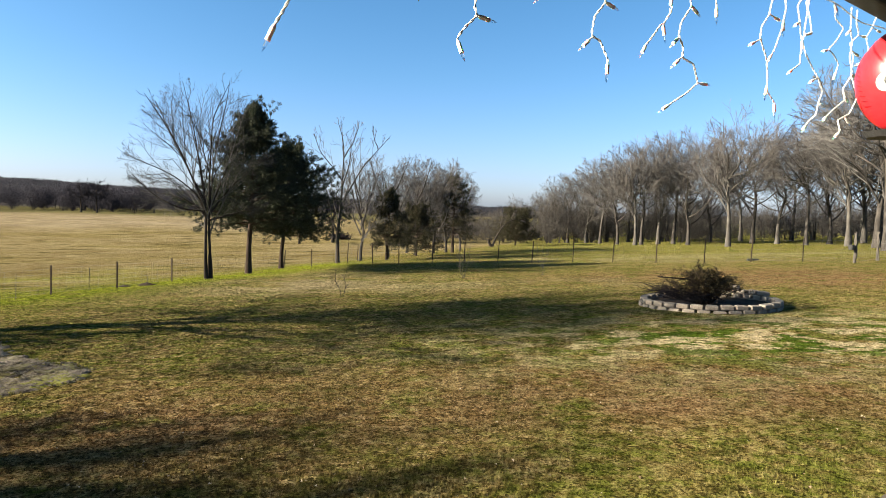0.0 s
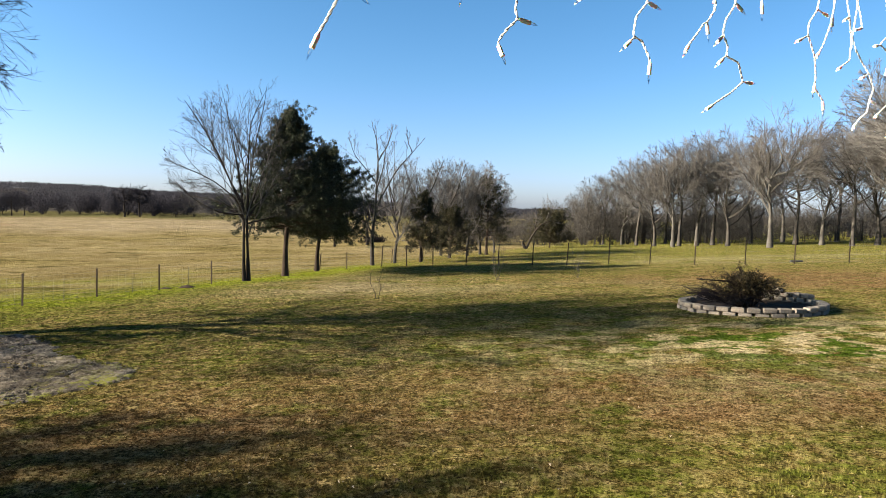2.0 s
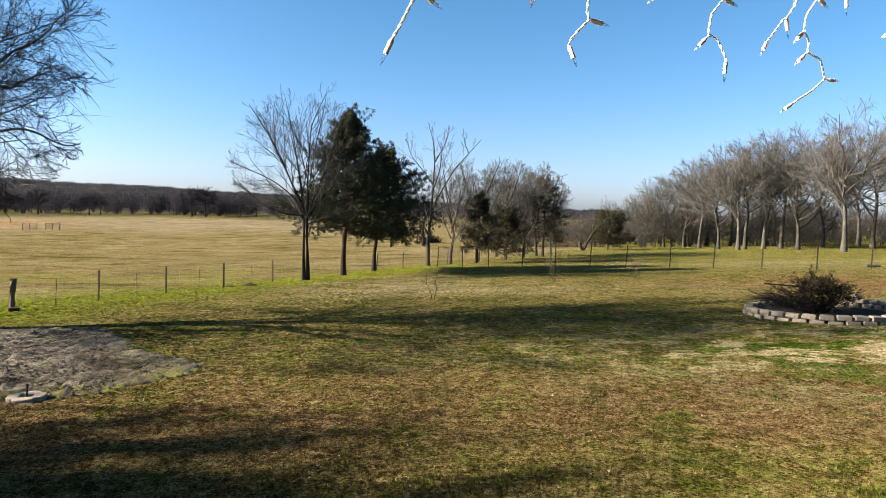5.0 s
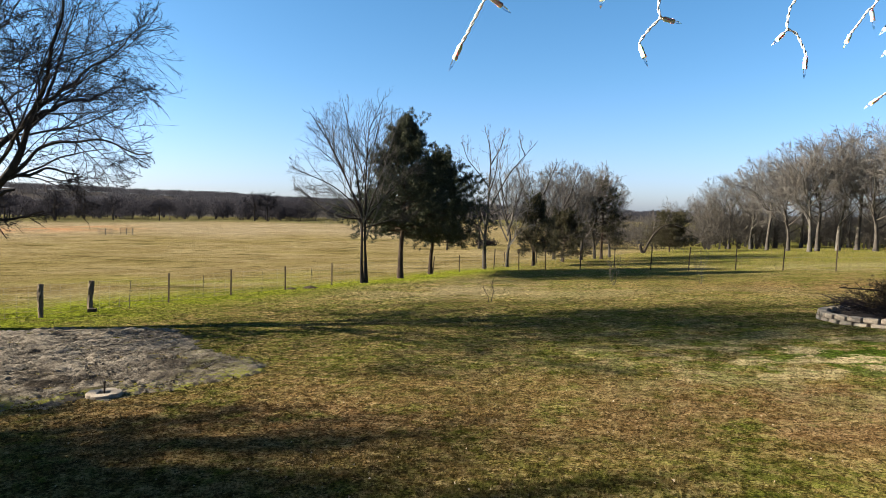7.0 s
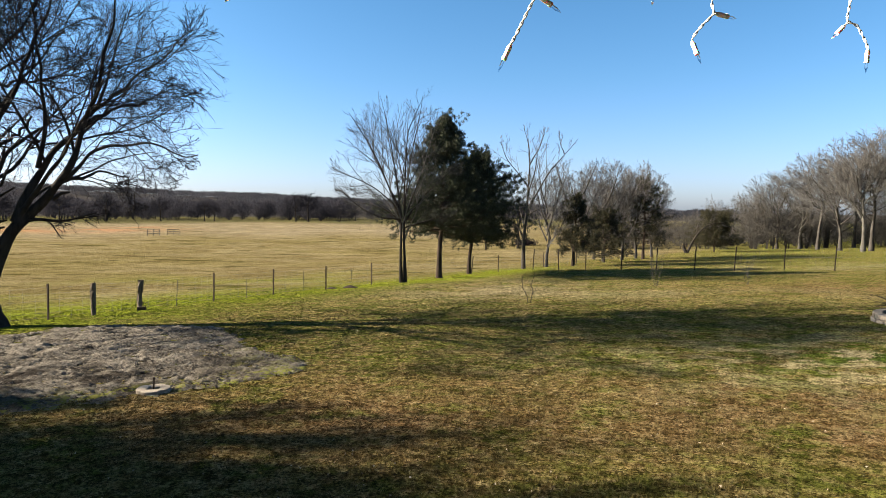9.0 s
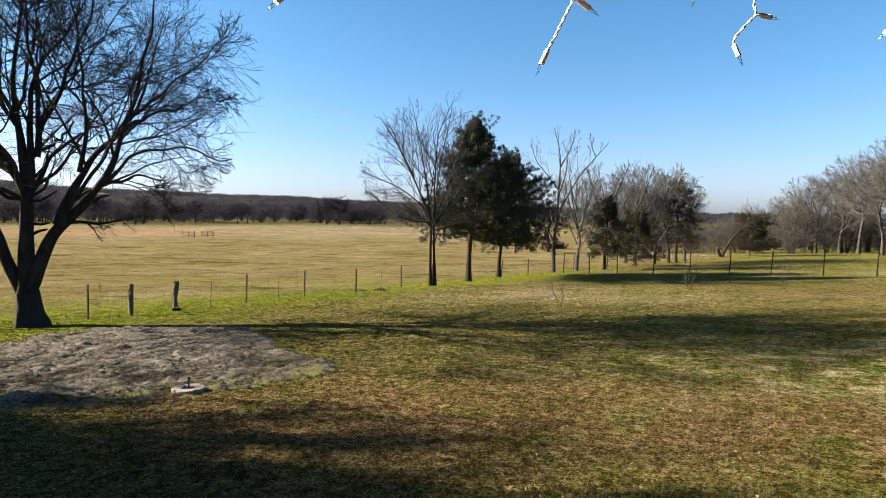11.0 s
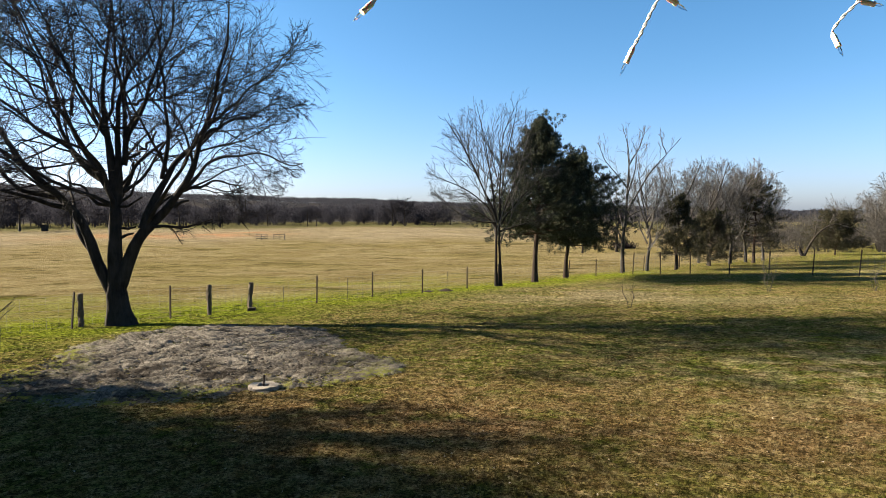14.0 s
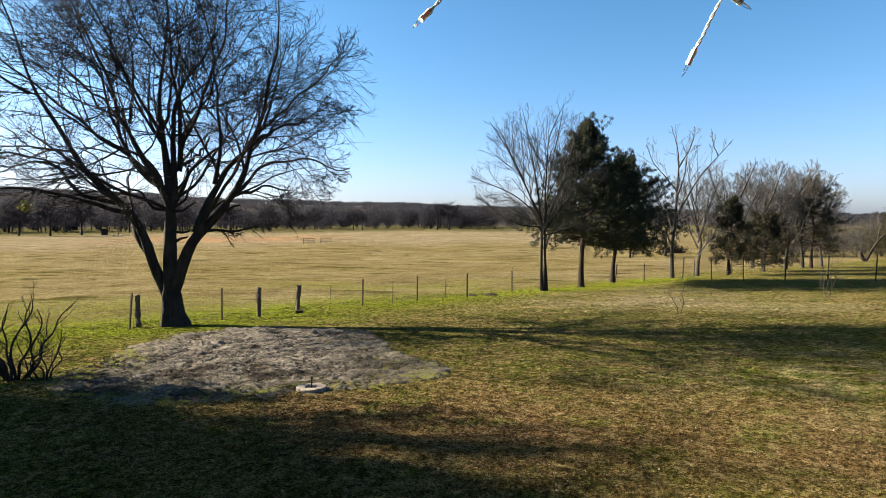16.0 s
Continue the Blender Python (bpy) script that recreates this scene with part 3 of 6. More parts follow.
def cedar(name, x, y, height, radius, rng, label, leaf=None, clear=0.16, lean=0.0, group="", density=1.0, blunt=0.75, leaf_size=0.17, per=15):
    """A juniper: a fluted trunk, tiers of limbs, and a ragged cone of small leaf sprays with gaps."""
    t = empty(name, x, y, ground_z(x, y) - 0.05, label=label, category="tree", group=group)
    r = height * 0.0145
    trunk = [[(0, 0, -0.1, r * 1.7), (0.05, 0, height * 0.05, r * 1.2), (-0.06, 0.04, height * 0.14, r * 0.95), (lean * 0.4, 0, height * clear, r), (lean * 0.7, 0.05, height * 0.5, r * 0.6), (lean, 0, height * 0.97, 0.02)]]
    tl = resample(trunk[0], 12, rng)
    limbs = []
    count = int(195 * density)
    for i in range(count):
        s = clear + (1 - clear) * ((i + rng.uniform(0, 1)) / count) ** 1.2 * 0.98
        z = s * height
        prof = max(0.0, 0.97 - (s - clear) / (1 - clear)) ** blunt * min(1.0, 0.72 + (s - clear) * 5)
        reach = radius * prof * rng.choice((0.6, 0.85, 1.0, 1.15)) * rng.uniform(0.85, 1.1) + 0.08
        a = i * 2.39996 + rng.uniform(-0.5, 0.5)
        bx = np.interp(z, tl[:, 2], tl[:, 0])
        rise = (rng.uniform(-0.08, 0.3) + 0.8 * (s - clear)) * reach
        limbs.append([(bx, 0, z, 0.035), (bx + math.cos(a) * reach * 0.5, math.sin(a) * reach * 0.5, z + rise * 0.35, 0.02), (bx + math.cos(a) * reach, math.sin(a) * reach, z + rise, 0.008)])
    for i in range(6):
        z, a = height * rng.uniform(0.52, 0.86), rng.uniform(0, 6.283)
        bx = np.interp(z, tl[:, 2], tl[:, 0])
        q = radius * (1 - z / height) * rng.uniform(0.35, 0.8)
        top = min(height * 1.02, z + (height - z) * rng.uniform(0.75, 1.05) + 0.5 - q * 0.5)
        limbs.append([(bx, 0, z, 0.035), (bx + math.cos(a) * q * 0.8, math.sin(a) * q * 0.8, z + (top - z) * 0.5, 0.02), (bx + math.cos(a) * q, math.sin(a) * q, top, 0.008)])
    L = np.stack([resample(l, 6, rng, 0.03) for l in limbs])
    part("trunk", np_mesh("trunk", *join([tubes(tl[None, :, :3], tl[None, :, 3], 8)]), M_BARK_RED, True), None, t)
    part("limb_frame", np_mesh("limb_frame", *join([tubes(L[..., :3], L[..., 3], 4)]), M_BARK_RED), None, t)
    C, D = [], []
    P2, R2 = spawn(rng, L[..., :3], L[..., 3], 7, 0.25, 1.0, 0.42, 45, 0.35, 4, 0.12, 0.5, 0.006)
    for Q in (L[:, 2:, :3], P2[:, 1:]):
        d = Q[:, -1] - Q[:, 0]
        d /= np.linalg.norm(d, axis=1, keepdims=True) + 1e-9
        C.append(Q.reshape(-1, 3))
        D.append(np.repeat(d, Q.shape[1], 0))
    C, D = np.concatenate(C), np.concatenate(D)
    D[:, 2] += 0.35
    keep = rng.uniform(0, 1, len(C)) < 0.9
    v, f = sprays(rng, C[keep], D[keep], leaf_size, per, 0.21, 0.5, 0.75)
    part("crown", np_mesh("crown", v, [f], leaf or M_CEDAR), None, t, "dense dark evergreen scale-leaf sprays")
    return t


# ---- ground ----
FENCE_LEFT = [(-26.0, -12.0), (-20.6, 2.0), (-17.2, 11.3), (-16.0, 15.5), (-14.9, 20.0), (-13.8, 24.4), (-12.3, 28.3), (-10.6, 33.0), (-8.3, 39.3), (-6.3, 46.2), (-2.6, 58.0), (0.6, 64.0), (12.0, 92.0)]


def fence_side(x, y):
    """Metres beyond the yard's side fence, towards the pasture (negative inside the yard)."""
    fy = np.array([p[1] for p in FENCE_LEFT])
    fx = np.array([p[0] for p in FENCE_LEFT])
    return (np.interp(y, fy, fx) - x) * 0.93


def smooth(a, b, v):
    t = np.clip((v - a) / (b - a), 0, 1)
    return t * t * (3 - 2 * t)


def np_noise(x, y, scale, seed):
    """Cheap smooth noise for masks and small relief."""
    rng = np.random.default_rng(seed)
    out = np.zeros_like(x)
    for i in range(7):
        a, ph, k = rng.uniform(0, 6.28), rng.uniform(0, 6.28), scale * rng.uniform(0.6, 1.9)
        out += np.sin((x * math.cos(a) + y * math.sin(a)) * k + ph + 1.3 * np.sin((x * math.sin(a) - y * math.cos(a)) * k * 0.7 + ph * 2))
    return out / 4.0


def relief(x, y):
    r = np.hypot(x, y)
    return (np_noise(x, y, 1.7, 3) * 0.016 + np_noise(x, y, 5.0, 4) * 0.007) * np.clip(1.6 - r / 60, 0, 1)


def ground_masks(x, y):
    s, r, az = fence_side(x, y), np.hypot(x, y), np.degrees(np.arctan2(-x, y))
    n = np_noise(x, y, 0.5, 5)
    pasture = smooth(0.4, 3.2, s + n * 0.8) * (y > -30)
    open_right = smooth(88, 112, y) * smooth(-12, -2, az)
    pasture = np.maximum(pasture, open_right)
    band = np.exp(-((s + 0.4 + n * 0.5) / 2.2) ** 2) * smooth(50, 40, y)
    left_lush = np.exp(-((s - 1.6) / 4.0) ** 2) * smooth(34, 18, y) * smooth(-1.2, 0.4, s)
    right_green = smooth(37, 43, y) * smooth(2, 12, x) * (1 - pasture) * 0.22
    lush = np.clip(np.maximum(np.maximum(band, left_lush), right_green), 0, 1)
    near = np.exp(-(((x - 2.6) / 2.6) ** 2 + ((y - 4.4) / 1.3) ** 2)) * 0.3
    lush = np.maximum(lush, near)
    lush = np.maximum(lush, 0.5 * smooth(30, 5, s) * smooth(-0.2, 0.5, s) * smooth(-0.35, 0.45, np_noise(x, y, 0.22, 6) + 0.5 * n) * smooth(48, 30, y))
    russet = smooth(5.8, 7.2, y - 0.05 * x) * smooth(10.5, 9.0, y) * smooth(-9, -3, x) * (0.6 + 0.4 * smooth(-2, 3, x)) + np.exp(-(((x + 4.5) / 4) ** 2 + ((y - 5.6) / 1.9) ** 2)) * 0.85 + np.exp(-(((x - 14.0) / 5) ** 2 + ((y - 26) / 5) ** 2)) * 1.6 + np.exp(-(((x - 6) / 3) ** 2 + ((y - 27) / 3) ** 2)) * 0.6
    tufts = np.exp(-(((x - 7.0) / 6.0) ** 2 + ((y - 11.8) / 2.8) ** 2))
    dry = np.exp(-(((x + 5.5) / 4.5) ** 2 + ((y - 26.0) / 5.5) ** 2)) + 0.6 * np.exp(-(((x - 4.0) / 6.0) ** 2 + ((y - 24.0) / 2.5) ** 2))
    dry = dry + 0.85 * np.exp(-((y - 42.0 - 0.1 * x) / 5.0) ** 2) * smooth(3, 7, x)
    far_green = smooth(235, 300, r + 14 * np.sin(az / 3.0)) * smooth(-10, 5, az)
    sedge = np.exp(-((r - 188 - 6 * np.sin(az / 2)) / 20) ** 2) * smooth(36, 43, az) * smooth(62, 50, az)
    pale_hay = smooth(115, 165, r + 8 * np.sin(az / 2.3)) * smooth(300, 250, r) * smooth(5, 15, az)
    # the far ridge, plus a dark oval on the pasture near bearing 41
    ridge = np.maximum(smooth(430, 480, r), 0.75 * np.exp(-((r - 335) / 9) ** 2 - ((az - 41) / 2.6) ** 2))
    return dict(pasture=pasture, lush=lush, russet=np.clip(russet, 0, 1), tufts=np.clip(tufts * 1.25, 0, 1), far_green=far_green, sedge=sedge, pale_hay=pale_hay, ridge=ridge, dry=np.clip(dry, 0, 1))


def put_masks(me, masks):
    for k, v in masks.items():
        a = me.attributes.new(k, "FLOAT", "POINT")
        a.data.foreach_set("value", np.ascontiguousarray(v, dtype=np.float32))


def build_ground():
    az = np.radians(np.concatenate([np.linspace(-60, 95, 330, endpoint=False), np.linspace(95, 300, 50, endpoint=False)]))
    rr = np.concatenate([np.linspace(0.6, 30, 170), np.geomspace(30.3, 4200, 110)])
    A, Rr = np.meshgrid(az, rr)
    x, y = -np.sin(A) * Rr, np.cos(A) * Rr
    z = terrain(x, y) + relief(x, y)
    n, m = A.shape
    i = np.arange(n - 1)[:, None] * m
    j = np.arange(m)[None]
    j2 = (j + 1) % m
    quads = np.stack([i + j, i + m + j, i + m + j2, i + j2], -1).reshape(-1, 4)[:, ::-1]
    v = np.stack([x.ravel(), y.ravel(), z.ravel()], 1)
    c = len(v)
    v = np.concatenate([v, [[0, 0, ground_z(0, 0)]]])
    fan = np.stack([np.full(m, c), np.arange(m), (np.arange(m) + 1) % m], 1)
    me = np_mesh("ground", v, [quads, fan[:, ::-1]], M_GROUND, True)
    put_masks(me, ground_masks(v[:, 0], v[:, 1]))
    tagged(new("ground", me), "straw and olive winter lawn running into a tan hay pasture", "ground", kind="structure")


build_ground()

# ---- bare dirt patch ----
DIRT = (-10.3, 10.0, 5.0, 3.25)


def dirt_edge(x, y):
    """Below 1 inside the bare patch."""
    cx, cy, a, b = DIRT
    t = radians(-32)
    u = (x - cx) * math.cos(t) + (y - cy) * math.sin(t)
    w = -(x - cx) * math.sin(t) + (y - cy) * math.cos(t)
    spur = 0.34 * np.exp(-((x + 7.2) ** 2 + (y - 11.7) ** 2) / 0.8) - 0.22 * np.exp(-((x + 5.8) ** 2 + (y - 9.3) ** 2) / 0.7)
    spur = spur - 0.42 * np.exp(-((x + 10.6) / 2.6) ** 2 - ((y - 6.1) / 1.1) ** 2)
    return np.sqrt((u / a) ** 2 + (w / b) ** 2) + spur + 0.06 * np_noise(x, y, 1.1, 8) + 0.05 * np_noise(x, y, 4.0, 9)


def build_dirt():
    g = np.linspace(-6.2, 6.2, 240)
    X, Y = np.meshgrid(g + DIRT[0], g + DIRT[1])
    e = dirt_edge(X, Y)
    lump = np.abs(np_noise(X, Y, 3.0, 10)) * 0.04 + np.abs(np_noise(X, Y, 8.0, 11)) * 0.036 + np.abs(np_noise(X, Y, 19.0, 12)) * 0.032
    z = terrain(X, Y) + relief(X, Y) + lump - 0.02 - 0.12 * smooth(0.86, 1.12, e)
    n = len(g)
    i = np.arange(n - 1)[:, None] * n + np.arange(n - 1)[None]
    q = np.stack([i, i + 1, i + n + 1, i + n], -1).reshape(-1, 4)
    keep = (e.ravel()[q] < 1.25).all(1)
    v = np.stack([X.ravel(), Y.ravel(), z.ravel()], 1)
    q = q[keep]
    used, inv = np.unique(q, return_inverse=True)
    v, q = v[used], inv.reshape(q.shape)
    me = np_mesh("dirt_patch", v, [q], M_DIRT, True)
    x, y = v[:, 0], v[:, 1]
    damp = np.clip(np.exp(-(((x + 6.6) / 1.3) ** 2 + ((y - 9.6) / 0.9) ** 2)) + smooth(9.2, 7.4, y) + np.exp(-(((x + 9.5) / 2.4) ** 2 + ((y - 8.4) / 0.7) ** 2)) * 0.8, 0, 1)
    weedy = np.clip(smooth(0.62, 0.95, dirt_edge(x, y)) * smooth(11.5, 8.5, y) + 0.0, 0, 1)
    put_masks(me, dict(damp=damp, weedy=weedy))
    tagged(new("dirt_patch", me), "bare trampled grey-brown dirt patch with clods and damp hollows", "dirt", kind="structure")


build_dirt()


def build_clods():
    rng = np.random.default_rng(13)
    n = 30000
    x, y = DIRT[0] + rng.uniform(-5.6, 5.6, n), DIRT[1] + rng.uniform(-5.6, 5.6, n)
    dense = np.exp(-(((x + 9.4) / 2.6) ** 2 + ((y - 8.5) / 0.9) ** 2)) + np.exp(-(((x + 6.9) / 1.4) ** 2 + ((y - 10.2) / 0.8) ** 2)) + 0.32 + 0.3 * (np_noise(x, y, 1.5, 15) > 0.4)
    ok = (dirt_edge(x, y) < 0.95) & (rng.uniform(0, 1, n) < dense)
    x, y = x[ok], y[ok]
    n = len(x)
    z = terrain(x, y) + relief(x, y) + 0.02
    oct_v = np.array([(1, 0, 0), (0, 1, 0), (-1, 0, 0), (0, -1, 0), (0, 0, 0.55), (0, 0, -0.8)], dtype=float)
    oct_f = np.array([(0, 1, 4), (1, 2, 4), (2, 3, 4), (3, 0, 4), (1, 0, 5), (2, 1, 5), (3, 2, 5), (0, 3, 5)])
    r = 0.008 + 0.030 * rng.uniform(0, 1, n) ** 3
    v = oct_v[None] * rng.uniform(0.6, 1.5, (n, 6, 3)) * r[:, None, None] + np.stack([x, y, z], 1)[:, None]
    f = (oct_f[None] + (np.arange(n) * 6)[:, None, None]).reshape(-1, 3)
    me = np_mesh("dirt_clods", v.reshape(-1, 3), [f], M_DIRT)
    vx = v.reshape(-1, 3)
    put_masks(me, dict(damp=np.full(len(vx), 0.25), weedy=np.zeros(len(vx))))
    tagged(new("dirt_clods", me), "loose dark dirt clods scattered over the bare patch", "dirt", kind="stuff")


build_clods()


def limb_maker(rng, k, right, fwd, wob=0.06):
    """A function that draws limbs in a tree's broad plane: points (u across, h up) in steps of k metres, with a drift in depth."""
    made = []

    def limb(*pts, r0, r1, depth=0.0, on=None, flare=1.0):
        start = 0.0
        if on is not None:
            near = min(made[on], key=lambda p: (p[0] - pts[0][0]) ** 2 + (p[1] - pts[0][1]) ** 2)
            pts, start = ((near[0], near[1]),) + pts[1:], near[2]
        n = len(pts)
        line, out = [], []
        for i, (u, h) in enumerate(pts):
            reach = math.hypot(u - pts[0][0], h - pts[0][1])
            d = start + depth * (i / (n - 1)) ** 1.2 * reach * k * 0.55
            p = right * u * k + fwd * d
            line.append((u, h, d))
            out.append((p[0], p[1], h * k, (r0 + (r1 - r0) * (i / (n - 1)) ** 0.62) * (1 + (flare - 1) * 0.3 ** i)))
        made.append([tuple(q) for q in resample(line, 40, rng)])
        out = resample(out, 18, rng)
        out[2:, :3] += np.cumsum(rng.normal(0, wob, (16, 3)), axis=0) * (0.5 if on is not None or depth else 0.0)
        return [tuple(q) for q in out]

    return limb


# ---- big spreading tree by the dirt patch ----
VIEW_RIGHT, VIEW_AHEAD = np.array([0.871, 0.492]), np.array([-0.492, 0.871])


def build_big_tree():
    rng = np.random.default_rng(11)
    k = 0.01737
    right, fwd = VIEW_RIGHT, VIEW_AHEAD
    limb = limb_maker(rng, k, right, fwd, 0.12)
    limbs = [
        limb((8, -10), (4, 8), (0, 35), (-2, 75), (-1, 125), (0, 175), (4, 205), (0, 245), (-3, 295), (-12, 345), (-17, 405), (-2, 475), (6, 560), r0=0.385, r1=0.02, flare=1.3),
        limb((-2, 45), (-14, 68), (-28, 95), (-41, 135), (-53, 175), (-66, 202), (-88, 220), (-123, 245), (-148, 280), (-183, 335), (-208, 375), (-225, 405), (-228, 445), (-238, 515), (-263, 570), r0=0.205, r1=0.012, depth=-0.15, on=0),
        limb((-225, 410), (-263, 430), (-303, 450), (-350, 480), r0=0.05, r1=0.012, depth=0.3, on=1),
        limb((-88, 220), (-143, 230), (-193, 265), (-243, 280), (-303, 272), (-365, 265), r0=0.09, r1=0.014, depth=0.5, on=1),
        limb((-68, 203), (-123, 217), (-183, 225), (-243, 235), (-303, 225), (-345, 215), r0=0.085, r1=0.014, depth=-0.6, on=1),
        limb((-148, 280), (-188, 318), (-243, 317), (-303, 325), (-350, 345), r0=0.06, r1=0.012, depth=0.6, on=1),
        limb((2, 60), (14, 92), (24, 130), (42, 165), (77, 190), (107, 210), (122, 240), (142, 275), (152, 325), (172, 375), (187, 455), (200, 520), (192, 575), r0=0.235, r1=0.012, depth=-0.15, on=0),
        limb((42, 165), (57, 205), (77, 255), (117, 285), (147, 340), (162, 385), (172, 455), (178, 530), r0=0.15, r1=0.015, depth=0.5, on=6),
        limb((122, 240), (177, 285), (227, 295), (287, 275), (330, 262), r0=0.06, r1=0.012, depth=-0.5, on=6),
        limb((152, 325), (207, 365), (250, 378), (288, 384), r0=0.06, r1=0.01, depth=0.3, on=6),
        limb((162, 345), (217, 395), (277, 435), (317, 465), r0=0.06, r1=0.012, depth=-0.7, on=7),
        limb((122, 235), (177, 245), (207, 235), (226, 212), r0=0.045, r1=0.01, depth=0.8, on=6),
        limb((-3, 222), (-23, 265), (-48, 305), (-58, 355), (-63, 415), (-98, 495), (-123, 555), r0=0.13, r1=0.015, depth=-0.5, on=0),
        limb((-3, 235), (-53, 275), (-88, 335), (-108, 395), (-143, 425), (-193, 465), (-230, 490), r0=0.10, r1=0.014, depth=0.4, on=0),
        limb((4, 215), (17, 275), (22, 335), (17, 395), (47, 455), (67, 515), (72, 575), r0=0.13, r1=0.015, depth=0.3, on=0),
        limb((17, 275), (32, 345), (52, 405), (92, 465), (127, 520), (140, 560), r0=0.09, r1=0.014, depth=-0.5, on=14),
        limb((20, 290), (37, 302), (62, 330), (87, 350), r0=0.06, r1=0.032, depth=0.2, on=14),
        limb((22, 378), (77, 387), (107, 395), (130, 420), r0=0.045, r1=0.012, depth=0.9, on=14),
        limb((0, 205), (-33, 203), (-48, 230), (-83, 240), (-120, 275), r0=0.07, r1=0.014, depth=-0.8, on=0),
        limb((0, 205), (-30, 290), (-70, 360), (-120, 430), r0=0.09, r1=0.014, depth=-2.3, on=0),
        limb((0, 215), (30, 290), (60, 350), (100, 410), r0=0.09, r1=0.014, depth=2.4, on=0),
        limb((-28, 95), (-70, 190), (-120, 270), (-180, 330), r0=0.08, r1=0.014, depth=1.9, on=1),
        limb((42, 165), (100, 240), (160, 300), (230, 350), r0=0.08, r1=0.014, depth=-1.9, on=6),
        limb((30, 140), (70, 220), (130, 270), (200, 300), r0=0.07, r1=0.014, depth=2.2, on=6),
        limb((-41, 135), (-60, 220), (-100, 280), (-150, 300), r0=0.07, r1=0.014, depth=-2.3, on=1),
        limb((0, 190), (0, 280), (10, 340), (20, 400), r0=0.08, r1=0.014, depth=-2.9, on=0),
        limb((0, 190), (-10, 280), (-20, 340), (-30, 400), r0=0.08, r1=0.014, depth=2.9, on=0),
        limb((-5, 300), (-32, 380), (-50, 460), (-66, 565), r0=0.06, r1=0.012, depth=0.8, on=0),
        limb((-10, 340), (18, 430), (34, 500), (42, 585), r0=0.06, r1=0.012, depth=-0.8, on=0),
        limb((-58, 355), (-44, 430), (-36, 500), (-48, 580), r0=0.05, r1=0.012, depth=-0.6, on=12),
        limb((22, 335), (52, 400), (84, 470), (104, 560), r0=0.055, r1=0.012, depth=0.9, on=14),
        limb((-88, 335), (-96, 410), (-110, 480), (-140, 550), r0=0.05, r1=0.012, depth=-0.7, on=13),
        limb((-8, 320), (-30, 420), (-48, 520), (-60, 630), r0=0.07, r1=0.014, depth=-1.5, on=0),
        limb((4, 300), (34, 400), (52, 510), (84, 620), r0=0.07, r1=0.014, depth=-1.2, on=14),
        limb((77, 255), (110, 350), (130, 450), (150, 590), r0=0.07, r1=0.014, depth=-1.6, on=7),
    ]
    # broken stubs low on the limbs
    stubs = []
    for a, b, c in (((8, 212), (28, 226), (36, 250)), ((0, 205), (22, 206), (46, 222)), ((6, 170), (22, 168), (34, 171)), ((100, 205), (112, 214), (124, 216)), ((10, 240), (30, 262), (34, 282)), ((4, 150), (20, 158), (30, 160))):
        p = [(*(right * u * k), h * k, r) for (u, h), r in zip((a, b, c), (0.048, 0.036, 0.026))]
        stubs.append(p)
    orders = [dict(count=8, s0=0.2, s1=0.93, ratio=0.54, angle=46, up=0.12, n=9, wob=0.13, thin=0.38, rmin=0.015, out=0.25),
              dict(count=6, s0=0.12, s1=1.0, ratio=0.74, angle=44, up=0.08, n=7, wob=0.15, thin=0.45, rmin=0.0098, out=0.2, droop=0.04),
              dict(count=6, s0=0.12, s1=1.0, ratio=0.72, angle=42, up=0.06, n=5, wob=0.16, thin=0.5, rmin=0.0066, out=0.15, droop=0.05),
              dict(count=4, s0=0.12, s1=1.0, ratio=0.72, angle=38, up=0.04, n=3, wob=0.16, thin=0.55, rmin=0.0056)]
    share = np.full(len(limbs), 0.8)
    share[[1, 3, 4]] = 0.36
    share[[2, 5, 21, 24]] = 0.32
    share[[9, 10, 11]] = 0.6
    share[[12, 13, 18, 20, 23]] = 0.5
    share[16] = 0.15
    meshes = branched_tree(rng, stubs + limbs, orders, M_BARK_DARK, M_TWIG_DARK, (0, 0, 7.0), (6.5, 6.6, 4.7), 14, bare=len(stubs), keep=share, fine=36, ridges=0.075)
    tree = bare_tree("spreading_tree", -16.9, 12.65, meshes, "big spreading leafless tree with dark bark beside the wire fence")
    spot = np.array((*(right * -256 * k), 216 * k)) + rng.normal(0, 0.09, (40, 3))
    v, f = sprays(rng, spot, rng.normal(0, 1, spot.shape), 0.07, 4, 0.4)
    tagged(part("leaf_clump", np_mesh("leaf_clump", v, [f], M_MISTLETOE), None, tree), "small yellow-green leaf clump", kind="stuff")
    return tree


build_big_tree()


